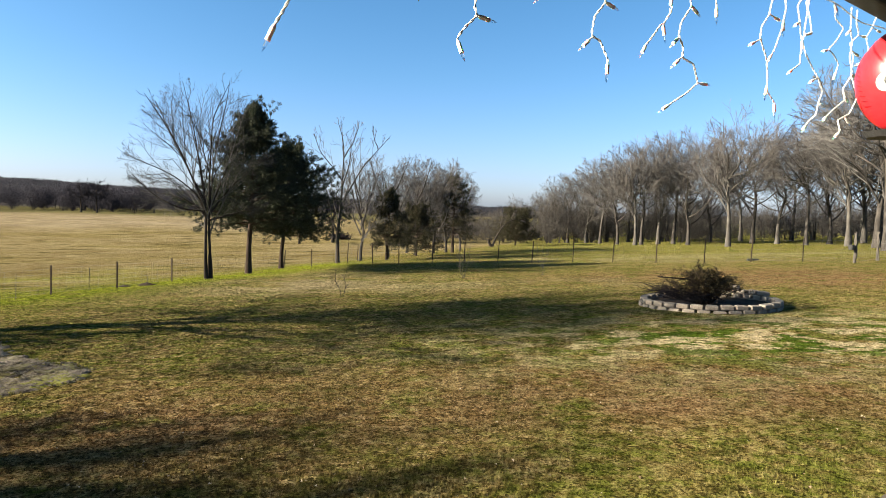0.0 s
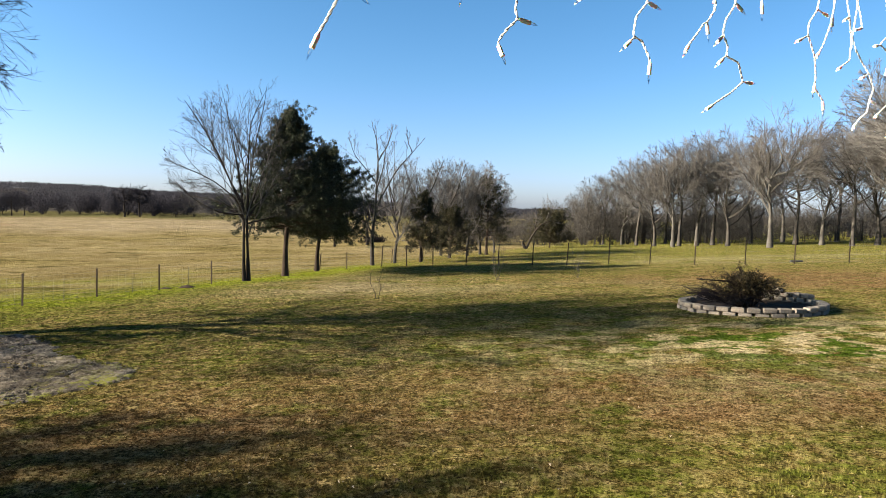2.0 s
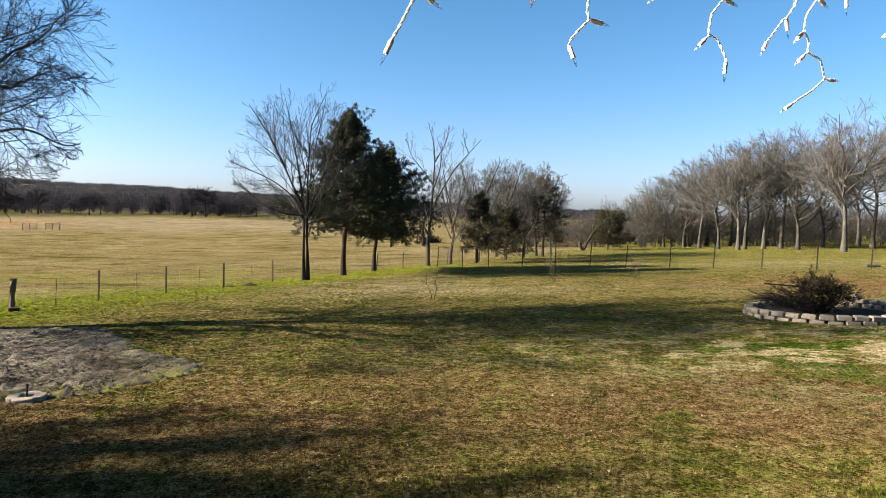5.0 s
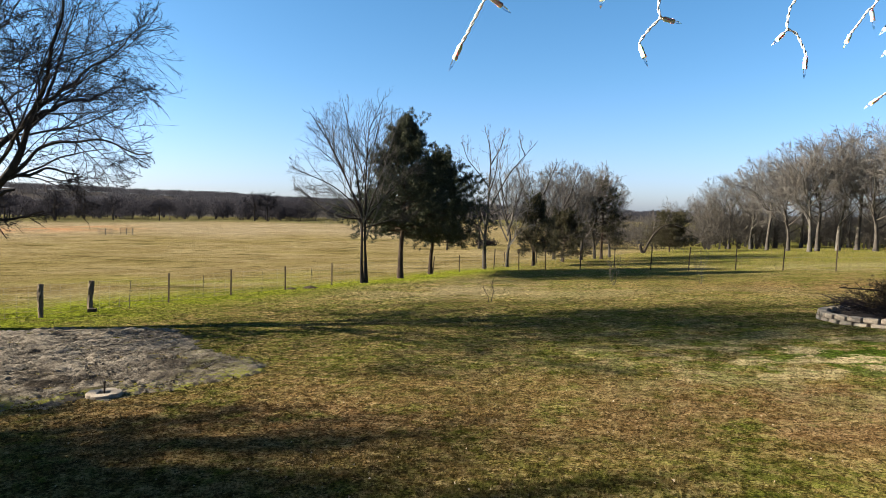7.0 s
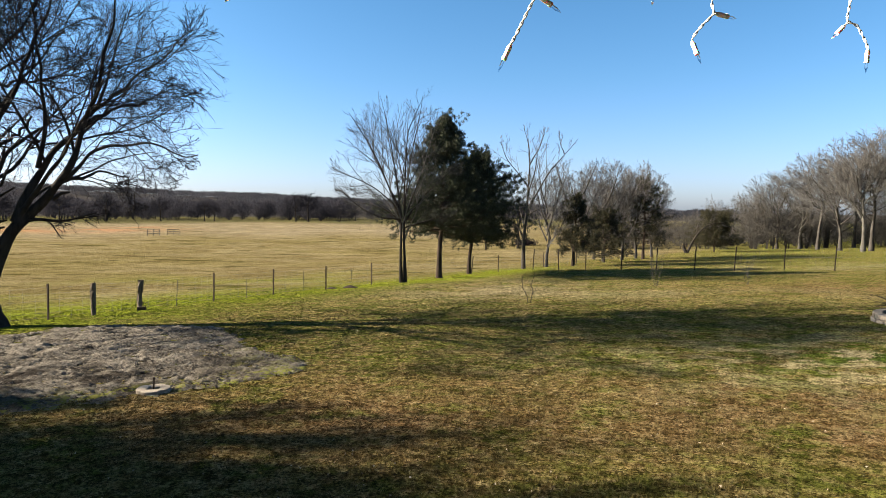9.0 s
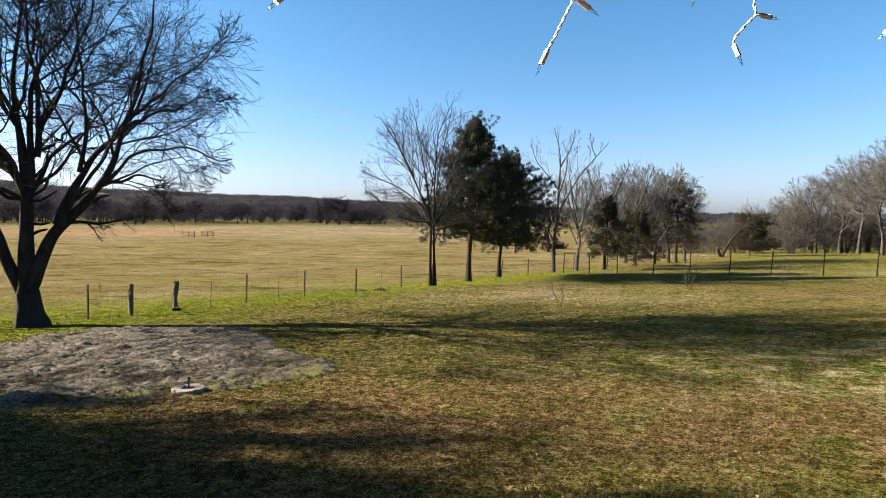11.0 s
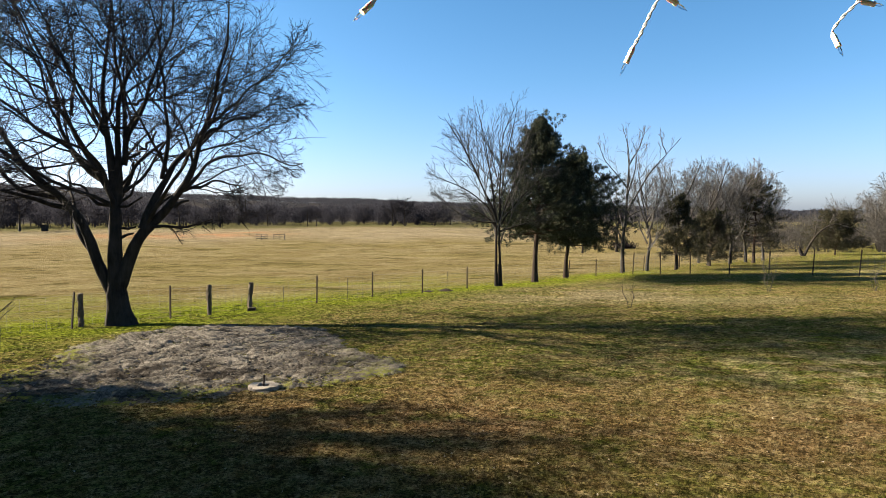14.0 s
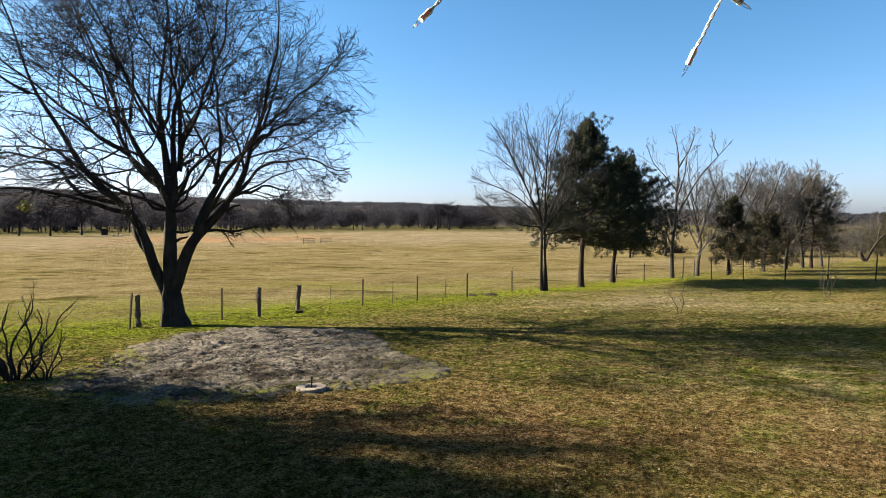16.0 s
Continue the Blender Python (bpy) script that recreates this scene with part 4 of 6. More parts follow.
# ---- trees along the side fence ----
def build_row():
    rng = np.random.default_rng(21)
    # slim twin-stemmed tree
    limb = limb_maker(rng, 0.0285, VIEW_RIGHT, VIEW_AHEAD, 0.03)
    l = [limb((-1, -5), (-2, 5), (-3, 40), (-2, 83), (-1, 113), (-6, 150), (-14, 205), (-22, 260), (-38, 325), r0=0.13, r1=0.008),
         limb((6, -6), (7, 5), (5, 40), (3, 73), (3, 113), (8, 180), (18, 243), (32, 300), (36, 335), r0=0.12, r1=0.008),
         limb((-2, 105), (-12, 142), (-48, 172), (-88, 192), (-120, 208), r0=0.055, r1=0.01, depth=0.3, on=0),
         limb((-2, 115), (-22, 168), (-48, 223), (-78, 268), (-98, 292), r0=0.06, r1=0.01, depth=-0.5, on=0),
         limb((-2, 112), (-40, 118), (-75, 138), (-110, 170), r0=0.045, r1=0.01, depth=-0.6, on=0),
         limb((-4, 130), (-30, 190), (-55, 250), (-68, 300), r0=0.05, r1=0.01, depth=0.8, on=0),
         limb((2, 115), (4, 200), (0, 263), (16, 310), r0=0.055, r1=0.01, depth=-0.8, on=1),
         limb((3, 112), (32, 152), (60, 182), (85, 205), r0=0.05, r1=0.01, depth=-0.6, on=1),
         limb((3, 100), (42, 112), (75, 122), (98, 120), r0=0.045, r1=0.01, depth=-0.3, on=1),
         limb((3, 120), (30, 180), (48, 230), (58, 280), r0=0.05, r1=0.01, depth=0.8, on=1),
         limb((-1, 120), (-8, 190), (-18, 250), (-14, 310), r0=0.05, r1=0.01, depth=1.2, on=0),
         limb((-2, 108), (-24, 130), (-55, 140), (-85, 145), r0=0.045, r1=0.01, depth=1.2, on=0)]
    vase = [dict(count=10, s0=0.2, s1=0.98, ratio=0.52, angle=34, up=0.1, n=7, wob=0.1, thin=0.36, rmin=0.0075, out=0.12),
            dict(count=7, s0=0.12, s1=1.0, ratio=0.62, angle=36, up=0.07, n=5, wob=0.11, thin=0.42, rmin=0.0054, out=0.05),
            dict(count=6, s0=0.12, s1=1.0, ratio=0.66, angle=36, up=0.06, n=3, wob=0.11, thin=0.5, rmin=0.0042)]
    m = branched_tree(rng, l, vase, M_BARK_DARK, M_TWIG_SLIM, (-0.3, 0, 5.5), (3.5, 3.3, 4.0), 8, 0)
    bare_tree("slim_tree", -11.3, 30.0, m, "slim twin-stemmed leafless tree with fine grey twigs by the fence", "trees along the fence")
    cedar("cedar_tree", -10.4, 33.5, 9.1, 3.4, rng, "tall ragged dark green cedar by the wire fence", clear=0.29, group="cedars along the fence", lean=0.3, blunt=0.9, leaf_size=0.075, per=46)
    cedar("cedar_tree", -9.75, 37.7, 7.5, 3.9, rng, "dense dark green cedar leaning over the fence line", clear=0.27, group="cedars along the fence", lean=0.5, blunt=0.85, leaf_size=0.08, per=42)
    # sparse grey tree
    limb = limb_maker(rng, 0.0378, VIEW_RIGHT, VIEW_AHEAD, 0.04)
    l = [limb((0, -5), (0, 5), (-2, 50), (3, 90), (6, 120), (6, 150), (10, 205), (6, 240), (-4, 262), r0=0.19, r1=0.012),
         limb((0, 60), (-12, 82), (-17, 130), (-32, 170), (-47, 200), r0=0.07, r1=0.012, depth=0.3, on=0),
         limb((6, 155), (-12, 178), (-37, 205), (-50, 235), r0=0.06, r1=0.012, depth=-0.3, on=0),
         limb((10, 195), (26, 225), (36, 250), (38, 268), r0=0.05, r1=0.012, depth=0.3, on=0),
         limb((6, 110), (23, 140), (43, 180), (73, 215), (93, 240), r0=0.08, r1=0.012, depth=-0.2, on=0),
         limb((73, 215), (66, 240), (70, 262), r0=0.035, r1=0.01, depth=0.5, on=4),
         limb((4, 98), (33, 115), (53, 120), (75, 135), r0=0.055, r1=0.01, depth=0.4, on=0),
         limb((-1, 45), (-22, 60), (-28, 78), (-30, 110), r0=0.05, r1=0.012, depth=0.6, on=0),
         limb((6, 140), (12, 180), (0, 220), r0=0.06, r1=0.012, depth=-1.2, on=0)]
    few = [dict(count=6, s0=0.25, s1=0.98, ratio=0.42, angle=32, up=0.2, n=6, wob=0.08, thin=0.38, rmin=0.012),
           dict(count=4, s0=0.2, s1=1.0, ratio=0.6, angle=32, up=0.15, n=4, wob=0.1, thin=0.45, rmin=0.0088),
           dict(count=3, s0=0.2, s1=1.0, ratio=0.6, angle=32, up=0.12, n=3, wob=0.1, thin=0.5, rmin=0.007)]
    m = branched_tree(rng, l, few, M_BARK_WOOD, M_TWIG_GREY, (0.7, 0, 5.9), (4.2, 3.2, 4.4), 8, 0)
    bare_tree("sparse_tree", -7.4, 44.1, m, "sparse leafless tree with few upright grey limbs", "trees along the fence", 0)

    def row_kind(radius, goals, twig, low):
        l = [[(0, 0, -0.15, 0.16), (0, 0, 0.15, 0.125), (rng.normal(0, 0.08), 0, 1.0, 0.11), (rng.normal(0, 0.25), rng.normal(0, 0.2), 2.2, 0.09), (rng.normal(0, 0.4), rng.normal(0, 0.4), 4.0, 0.06), (rng.normal(0, 0.6), rng.normal(0, 0.6), 6.4, 0.02)]]
        for j in range(8):
            a, z = j * 2.4 + rng.uniform(0, 0.8), 1.6 + 0.4 * j
            q = radius * rng.uniform(0.5, 0.8)
            l.append([(0, 0, z, 0.06), (math.cos(a) * q * 0.45, math.sin(a) * q * 0.45, z + 1.0, 0.045), (math.cos(a) * q, math.sin(a) * q, z + 3.2, 0.015)])
        orders = [dict(count=goals, s0=0.2, s1=0.98, ratio=0.62, angle=36, up=0.12, n=6, wob=0.11, thin=0.4, rmin=0.012, out=0.1),
                  dict(count=7, s0=0.12, s1=1.0, ratio=0.66, angle=36, up=0.08, n=4, wob=0.12, thin=0.45, rmin=0.0095),
                  dict(count=5, s0=0.12, s1=1.0, ratio=0.66, angle=36, up=0.06, n=2, wob=0.1, thin=0.5, rmin=0.008)]
        return branched_tree(rng, l, orders, M_BARK_WOOD, twig, (0, 0, 4.6 + 0.4 * low), (radius, radius, 3.7 - 0.4 * low), 7, 0)

    dense = [row_kind(3.4, 10, M_TWIG_BROWN, -0.75) for _ in range(2)]
    grey = [row_kind(2.3, 7, M_TWIG_GREY, 0.0) for _ in range(2)]
    for x, y, h, ms, turn in ((-6.1, 46.4, 7.9, grey[0], 0), (-4.4, 49.5, 8.4, grey[1], 60), (-2.4, 55.0, 8.6, dense[0], 30), (-0.9, 58.5, 9.0, dense[1], 100), (0.3, 62.0, 8.6, dense[0], 200), (1.8, 66.0, 8.0, grey[0], 150), (-3.5, 60.5, 8.0, grey[1], 10)):
        bare_tree("fence_row_tree", x, y, ms, "twiggy leafless grey-brown tree in the fence row", "trees along the fence", turn, h / 8.0)
    cedar("small_cedar", -4.3, 47.6, 5.2, 2.3, rng, "small dull green cedar tangled with bare twigs", M_CEDAR_DULL, 0.21, 0.2, "cedars along the fence", 0.30, 0.7, 0.095, 24)
    cedar("small_cedar", -2.3, 53.5, 4.2, 2.3, rng, "low bushy dull green cedar in the fence row", M_CEDAR_DULL, 0.13, 0.1, "cedars along the fence", 0.30, 0.5, 0.095, 24)
    cedar("small_cedar", 0.9, 60.2, 7.3, 2.6, rng, "dark cedar behind the leafless fence row trees", M_CEDAR_DULL, 0.23, 0.1, "cedars along the fence", 0.30, 0.6, 0.095, 24)


build_row()


# ---- woods beyond the front fence ----
def build_woods():
    rng = np.random.default_rng(31)
    kinds = []
    for i in range(5):
        f = (2.6, 3.6, 4.6, 3.0, 5.4)[i]
        lx, ly = rng.normal(0, 0.05, 2)
        l = [[(0, 0, -0.15, 0.34), (0, 0, 0.2, 0.235), (lx * 1.5 + rng.normal(0, 0.08), ly * 1.5, f * 0.5, 0.18), (lx * f, ly * f, f, 0.15), (lx * f + rng.normal(0, 0.4), ly * f + rng.normal(0, 0.4), f + 2.4, 0.11), (rng.normal(0, 0.7), rng.normal(0, 0.7), f + 4.4, 0.075), (rng.normal(0, 0.9), rng.normal(0, 0.9), f + 6.6, 0.035)]]
        for j in range(8):
            a = j * 2.4 + rng.uniform(0, 1)
            q = rng.uniform(2.7, 4.6)
            z = f * 0.85 + j * 0.5
            line = [(lx * z, ly * z, z, 0.07)]
            for u, v, r in ((0.25, 0.5, 0.062), (0.5, 1.3, 0.054), (0.75, 2.2, 0.045), (0.95, 3.4, 0.034), (1.12, 5.0, 0.02)):
                line.append((math.cos(a) * q * u + rng.normal(0, 0.16), math.sin(a) * q * u + rng.normal(0, 0.16), z + v + rng.normal(0, 0.2), r))
            l.append(line)
        w = (5.6, 5.0, 5.8, 6.4, 5.0)[i]
        orders = [dict(count=9, s0=0.25, s1=0.98, ratio=0.64, angle=38, up=0.08, n=6, wob=0.13, thin=0.36, rmin=0.017, out=0.2),
                  dict(count=7, s0=0.12, s1=1.0, ratio=0.66, angle=36, up=0.07, n=4, wob=0.10, thin=0.42, rmin=0.0145, out=0.12),
                  dict(count=6, s0=0.1, s1=1.0, ratio=0.66, angle=34, up=0.06, n=2, wob=0.1, thin=0.5, rmin=0.012, out=0.1)]
        low = (2.4, 3.4, 4.6, 2.0, 5.4)[i]
        kinds.append(branched_tree(rng, l, orders, M_BARK_PALE if i in (1, 3) else M_BARK_WOOD, M_TWIG_GREY if i % 2 == 0 else M_TWIG_BROWN, (0, 0, (13.8 + low) / 2), (w, w, (13.8 - low) / 2), 7, 1))
    # bearing to the right (degrees), metres off, height
    for n, (b, d, h) in enumerate(((7.3, 112, 9.5), (9.6, 108, 10.3), (11.2, 96, 11.1), (12.8, 94, 12.3), (14, 90, 12.5), (15.5, 84, 13.2), (17, 80, 13.8), (17.5, 82, 13.8), (18.9, 84, 15.4), (20.1, 86, 14.9), (21.3, 80, 14.5), (24.4, 72, 15.7), (26.2, 84, 14.9),
                                   (28, 82, 15.1), (30, 76, 13.0), (31.6, 80, 15.5), (32.8, 72, 16.4), (34.6, 68, 17.9), (36, 74, 18.9), (38.5, 66, 15.8), (23, 92, 14.2), (25.3, 100, 15.8), (29, 98, 15.8), (33.6, 94, 15.1), (16.4, 98, 13.0), (13.4, 108, 12.3), (19.6, 100, 15.4), (42, 70, 16.8), (46, 64, 15.8), (35.2, 60, 16.2), (37.4, 78, 18.9), (33.8, 84, 17.3))):
        a = radians(b)
        bare_tree("woodland_tree", math.sin(a) * d, math.cos(a) * d, kinds[n % 5], "tall leafless woodland tree with a grey trunk and fine twigs", "woodland trees", (n * 73) % 360, h / 14.0)
    # leaning arched tree and the low cedar beside it
    l = [[(0, 0, -0.1, 0.17), (0.5, 0, 1.2, 0.12), (1.3, 0, 2.6, 0.095), (2.4, 0, 3.5, 0.075), (3.6, 0.2, 3.7, 0.055), (4.8, 0.3, 3.1, 0.04), (5.5, 0.3, 2.4, 0.02)],
         [(1.0, 0, 2.1, 0.08), (1.2, 0.2, 3.3, 0.06), (1.6, 0.2, 4.3, 0.03)], [(0, 0, 0.0, 0.2), (-0.35, 0, 0.6, 0.17), (-0.4, 0, 1.0, 0.13)]]
    m = tree_meshes("t", l, BRANCH_ORDERS, rng, M_BARK_DARK, M_TWIG_BROWN)
    bare_tree("arched_tree", 6.1, 79.0, m, "old leafless tree bent over in an arch")
    cedar("small_cedar", 9.4, 82.0, 4.6, 2.9, rng, "low wide dull green cedar under the arched tree", M_CEDAR_DULL, 0.16, 0.1, "cedars along the fence", 0.45, 0.4, 0.11, 24)


build_woods()


# ---- distance: brush, tree line and ridge ----
def strokes(rng, n, base, height, spread, width, low=0.3, share=(0.03, 0.08)):
    """Short slim flakes that fill the dome of a far leafless crown."""
    p = rng.normal(0, 1, (n, 3))
    p /= np.linalg.norm(p, axis=1, keepdims=True)
    p *= rng.uniform(0.15, 1, (n, 1)) ** 0.45 * rng.choice((0.9, 1.0, 1.06), (n, 1))
    mid = height * (1 + low) / 2
    c = np.array(base) + np.stack([p[:, 0] * spread, p[:, 1] * spread, mid + p[:, 2] * (height - mid)], 1)
    d = p * np.array([0.8, 0.8, 0.6]) + np.array([0, 0, 0.45]) + rng.normal(0, 0.4, (n, 3))
    d /= np.linalg.norm(d, axis=1, keepdims=True)
    L = height * rng.uniform(*share, (n, 1))
    s = np.cross(d, rng.normal(0, 1, (n, 3)))
    s /= np.linalg.norm(s, axis=1, keepdims=True) + 1e-9
    v = np.stack([c - d * L - s * width, c - d * L + s * width, c + d * L], 1).reshape(-1, 3)
    return v, np.arange(len(v)).reshape(-1, 3)


def far_mass(name, spots, rng, material, label, width, per, low=0.3, share=(0.03, 0.08), fork=True):
    ch = []
    for x, y, h, w in spots:
        b = (x, y, ground_z(x, y))
        ch.append(strokes(rng, per, b, h, w, width * rng.uniform(0.7, 1.3), low, share))
        for _ in range(3 if fork else 1):
            r = h * rng.uniform(0.012, 0.022)
            ox, oy, lx = rng.normal(0, w * 0.12), rng.normal(0, w * 0.12), rng.normal(0, w * 0.3) if fork else 0.0
            v = np.array([(x + ox - r, y + oy, b[2] - 0.3), (x + ox + r, y + oy, b[2] - 0.3), (x + ox, y + oy + r * 2, b[2] - 0.3), (x + ox + lx, y + oy, b[2] + h * 0.75)])
            ch.append((v, np.array([(0, 1, 3), (1, 2, 3), (2, 0, 3)])))
    tagged(new(name, np_mesh(name, *join(ch), material)), label, "trees", kind="stuff")


def build_distance():
    rng = np.random.default_rng(41)
    spots = []
    for _ in range(290):
        az, d = radians(rng.uniform(14, 80)), 318 + 120 * rng.uniform(0, 1) ** 1.3
        deg = math.degrees(az)
        h = rng.uniform(6.5, 12.6) + 4.0 * smooth(44, 60, deg)
        spots.append((-math.sin(az) * d, math.cos(az) * d, h, h * rng.uniform(0.38, 0.62)))
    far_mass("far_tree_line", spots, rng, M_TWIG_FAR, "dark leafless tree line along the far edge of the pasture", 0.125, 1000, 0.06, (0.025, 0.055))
    spots = []
    for n in range(1500):
        az, d = radians(rng.uniform(-8, 82)), rng.uniform(500, 880) if n < 650 else rng.uniform(900, 975)
        spots.append((-math.sin(az) * d, math.cos(az) * d, rng.uniform(6.5, 9.0), rng.uniform(8, 13)))
    far_mass("ridge_woods", spots, rng, M_TWIG_RIDGE, "leafless woods covering the low far ridge, tinted blue-grey for haze", 0.42, 190, 0.0, (0.05, 0.10), False)
    spots = []
    for _ in range(420):
        az, d = radians(rng.uniform(-52, 4)), rng.uniform(92, 170)
        tall = 6.0 if az > radians(-9) else 8.5
        spots.append((-math.sin(az) * d, math.cos(az) * d, rng.uniform(2.0, tall), rng.uniform(1.5, 3.4)))
    far_mass("woodland_brush", spots, rng, M_TWIG_BRUSH, "tangled grey-brown leafless brush filling the woods", 0.03, 420, 0.02, (0.06, 0.16))


build_distance()


# ---- fences ----
def t_post_mesh(h):
    bm = bmesh.new()
    box(bm, 0, 0, h / 2 - 0.15, 0.062, 0.014, h + 0.3)
    box(bm, 0, 0.02, h / 2 - 0.15, 0.012, 0.04, h + 0.3)
    for i in range(9):
        box(bm, 0, -0.010, 0.25 + i * (h - 0.35) / 9, 0.03, 0.012, 0.03)
    return bm


def wood_post(h, r, rng):
    n, s = 11, 10
    z = np.linspace(-0.2, h, n)
    P = np.stack([np.cumsum(rng.normal(0, 0.007, n)), np.cumsum(rng.normal(0, 0.007, n)), z], 1)
    v, q = tubes(P[None], (r * rng.uniform(0.8, 1.2, n))[None], s)
    v += rng.normal(0, r * 0.12, v.shape)
    top = np.arange((n - 1) * s, n * s)
    c = len(v)
    v = np.concatenate([v, [[P[-1, 0], P[-1, 1], h + 0.02]]])
    cap = np.stack([top, np.roll(top, -1), np.full(s, c)], 1)
    return v, [q, cap]


def wire_span(a, b, h, rows=6, stay=0.3, r=0.003):
    """Woven wire between two posts: level strands and upright stays."""
    a, b = np.array(a), np.array(b)
    L = np.linalg.norm((b - a)[:2])
    lines = []
    for i in range(rows):
        z = 0.08 + (h - 0.12) * (i / (rows - 1)) ** 1.15
        t = np.linspace(0, 1, 5)[:, None]
        p = a + (b - a) * t
        p[:, 2] += z - 0.03 * np.sin(np.pi * t[:, 0]) * (i == rows - 1)
        lines.append(p)
    n = max(2, int(L / stay))
    for k in range(1, n):
        t = np.full((5, 1), k / n)
        p = a + (b - a) * t
        p[:, 2] += np.linspace(0.06, h - 0.05, 5)
        lines.append(p)
    P = np.stack(lines)
    return tubes(P, np.full(P.shape[:2], r), 3)


def build_fence(name, label, posts, h, rng, lean=2.0, mesh=True):
    """posts: (x, y, kind). Kinds: t steel, w rough wood, g grey timber, s thin stay."""
    x0, y0, _ = posts[0]
    f = empty(name, x0, y0, ground_z(x0, y0), label=label, category="fence")
    inv = Matrix.Translation((-x0, -y0, -ground_z(x0, y0)))
    tm = None
    for x, y, kind in posts:
        if kind == "t":
            if tm is None:
                o = part("steel_post", t_post_mesh(h), M_RUST, f)
                tm = o.data
            else:
                o = part("steel_post", tm, None, f)
        elif kind == "s":
            bm = bmesh.new()
            cone(bm, (0, 0, -0.1), (0, 0, h * 0.85), 0.012, 0.010, 6)
            o = part("fence_stay", bm, M_POST_PALE, f)
        else:
            o = part("wood_post", np_mesh("wood_post", *wood_post(h * (0.92 if kind == "w" else 1.2), 0.075 if kind == "w" else 0.085, rng), M_POST if kind == "w" else M_POST_PALE), None, f, "weathered wooden post")
        o.matrix_basis = inv @ pose(x, y, ground_z(x, y), rng.normal(0, lean), rng.normal(1.5, lean), rng.uniform(0, 360) if kind in "wg" else rng.uniform(-20, 20))
    if mesh:
        for (xa, ya, _), (xb, yb, _) in zip(posts, posts[1:]):
            v, q = wire_span((xa, ya, ground_z(xa, ya)), (xb, yb, ground_z(xb, yb)), h * 0.94)
            o = part("wire_mesh", np_mesh("wire_mesh", v, [q], M_WIRE), None, f, "woven galvanised wire")
            o.matrix_basis = inv
    return f


def build_fences():
    rng = np.random.default_rng(51)
    build_fence("side_fence", "sagging woven wire fence on rusty steel and wooden posts", [(-20.6, 2.0, "t"), (-19.0, 6.2, "t"), (-17.28, 11.45, "t"), (-17.42, 11.82, "w"), (-16.5, 14.2, "t"), (-16.15, 15.5, "w"), (-15.8, 17.0, "w"), (-15.3, 18.2, "s"), (-15.13, 20.02, "t"),
                (-14.5, 21.2, "s"), (-14.27, 22.75, "t"), (-13.7, 24.2, "s"), (-13.15, 25.25, "t"), (-12.7, 26.9, "s"), (-12.3, 28.4, "t"), (-11.6, 31.0, "t"), (-10.6, 34.6, "t"), (-9.8, 38.6, "t"), (-8.25, 39.4, "t"), (-7.2, 42.8, "t"), (-6.3, 46.2, "t"), (-4.4, 52.0, "t"), (-2.6, 57.5, "t"), (0.2, 63.5, "t")], 1.08, rng, 2.5)
    build_fence("front_fence", "woven wire fence on dark steel posts across the yard", [(-6.5, 42.6, "t"), (-4.7, 41.8, "t"), (-2.9, 41.4, "t"), (-0.7, 41.2, "t"), (1.4, 41.0, "t"), (3.55, 40.4, "t"), (5.6, 39.4, "t"), (8.2, 39.5, "t"), (10.5, 38.7, "t"), (12.8, 37.6, "t"), (15.4, 36.9, "t"), (18.0, 36.6, "t"), (20.9, 36.4, "t"), (22.6, 34.4, "g"), (25.1, 36.2, "g"), (30.0, 35.0, "t"), (36.0, 33.5, "t")], 1.38, rng, 1.2)
    far = [(-152.0 + 3.1 * i, 47.0 + 3.1 * i, "s") for i in range(36)]
    build_fence("pasture_fence", "thin pale wire fence across the far pasture", far, 1.45, rng, 1.0, False)


build_fences()


# ---- ring planter with its shrub ----
def block_mesh(w, d, h, taper):
    bm = bmesh.new()
    box(bm, 0, 0, h / 2, w, d, h, 0, 0.018)
    for v in bm.verts:
        if v.co.y > 0:
            v.co.x *= 1 - taper
        v.co.y += 0.02 * (1 - (2 * v.co.x / w) ** 2) * (-1 if v.co.y < 0 else 0)
    return bm


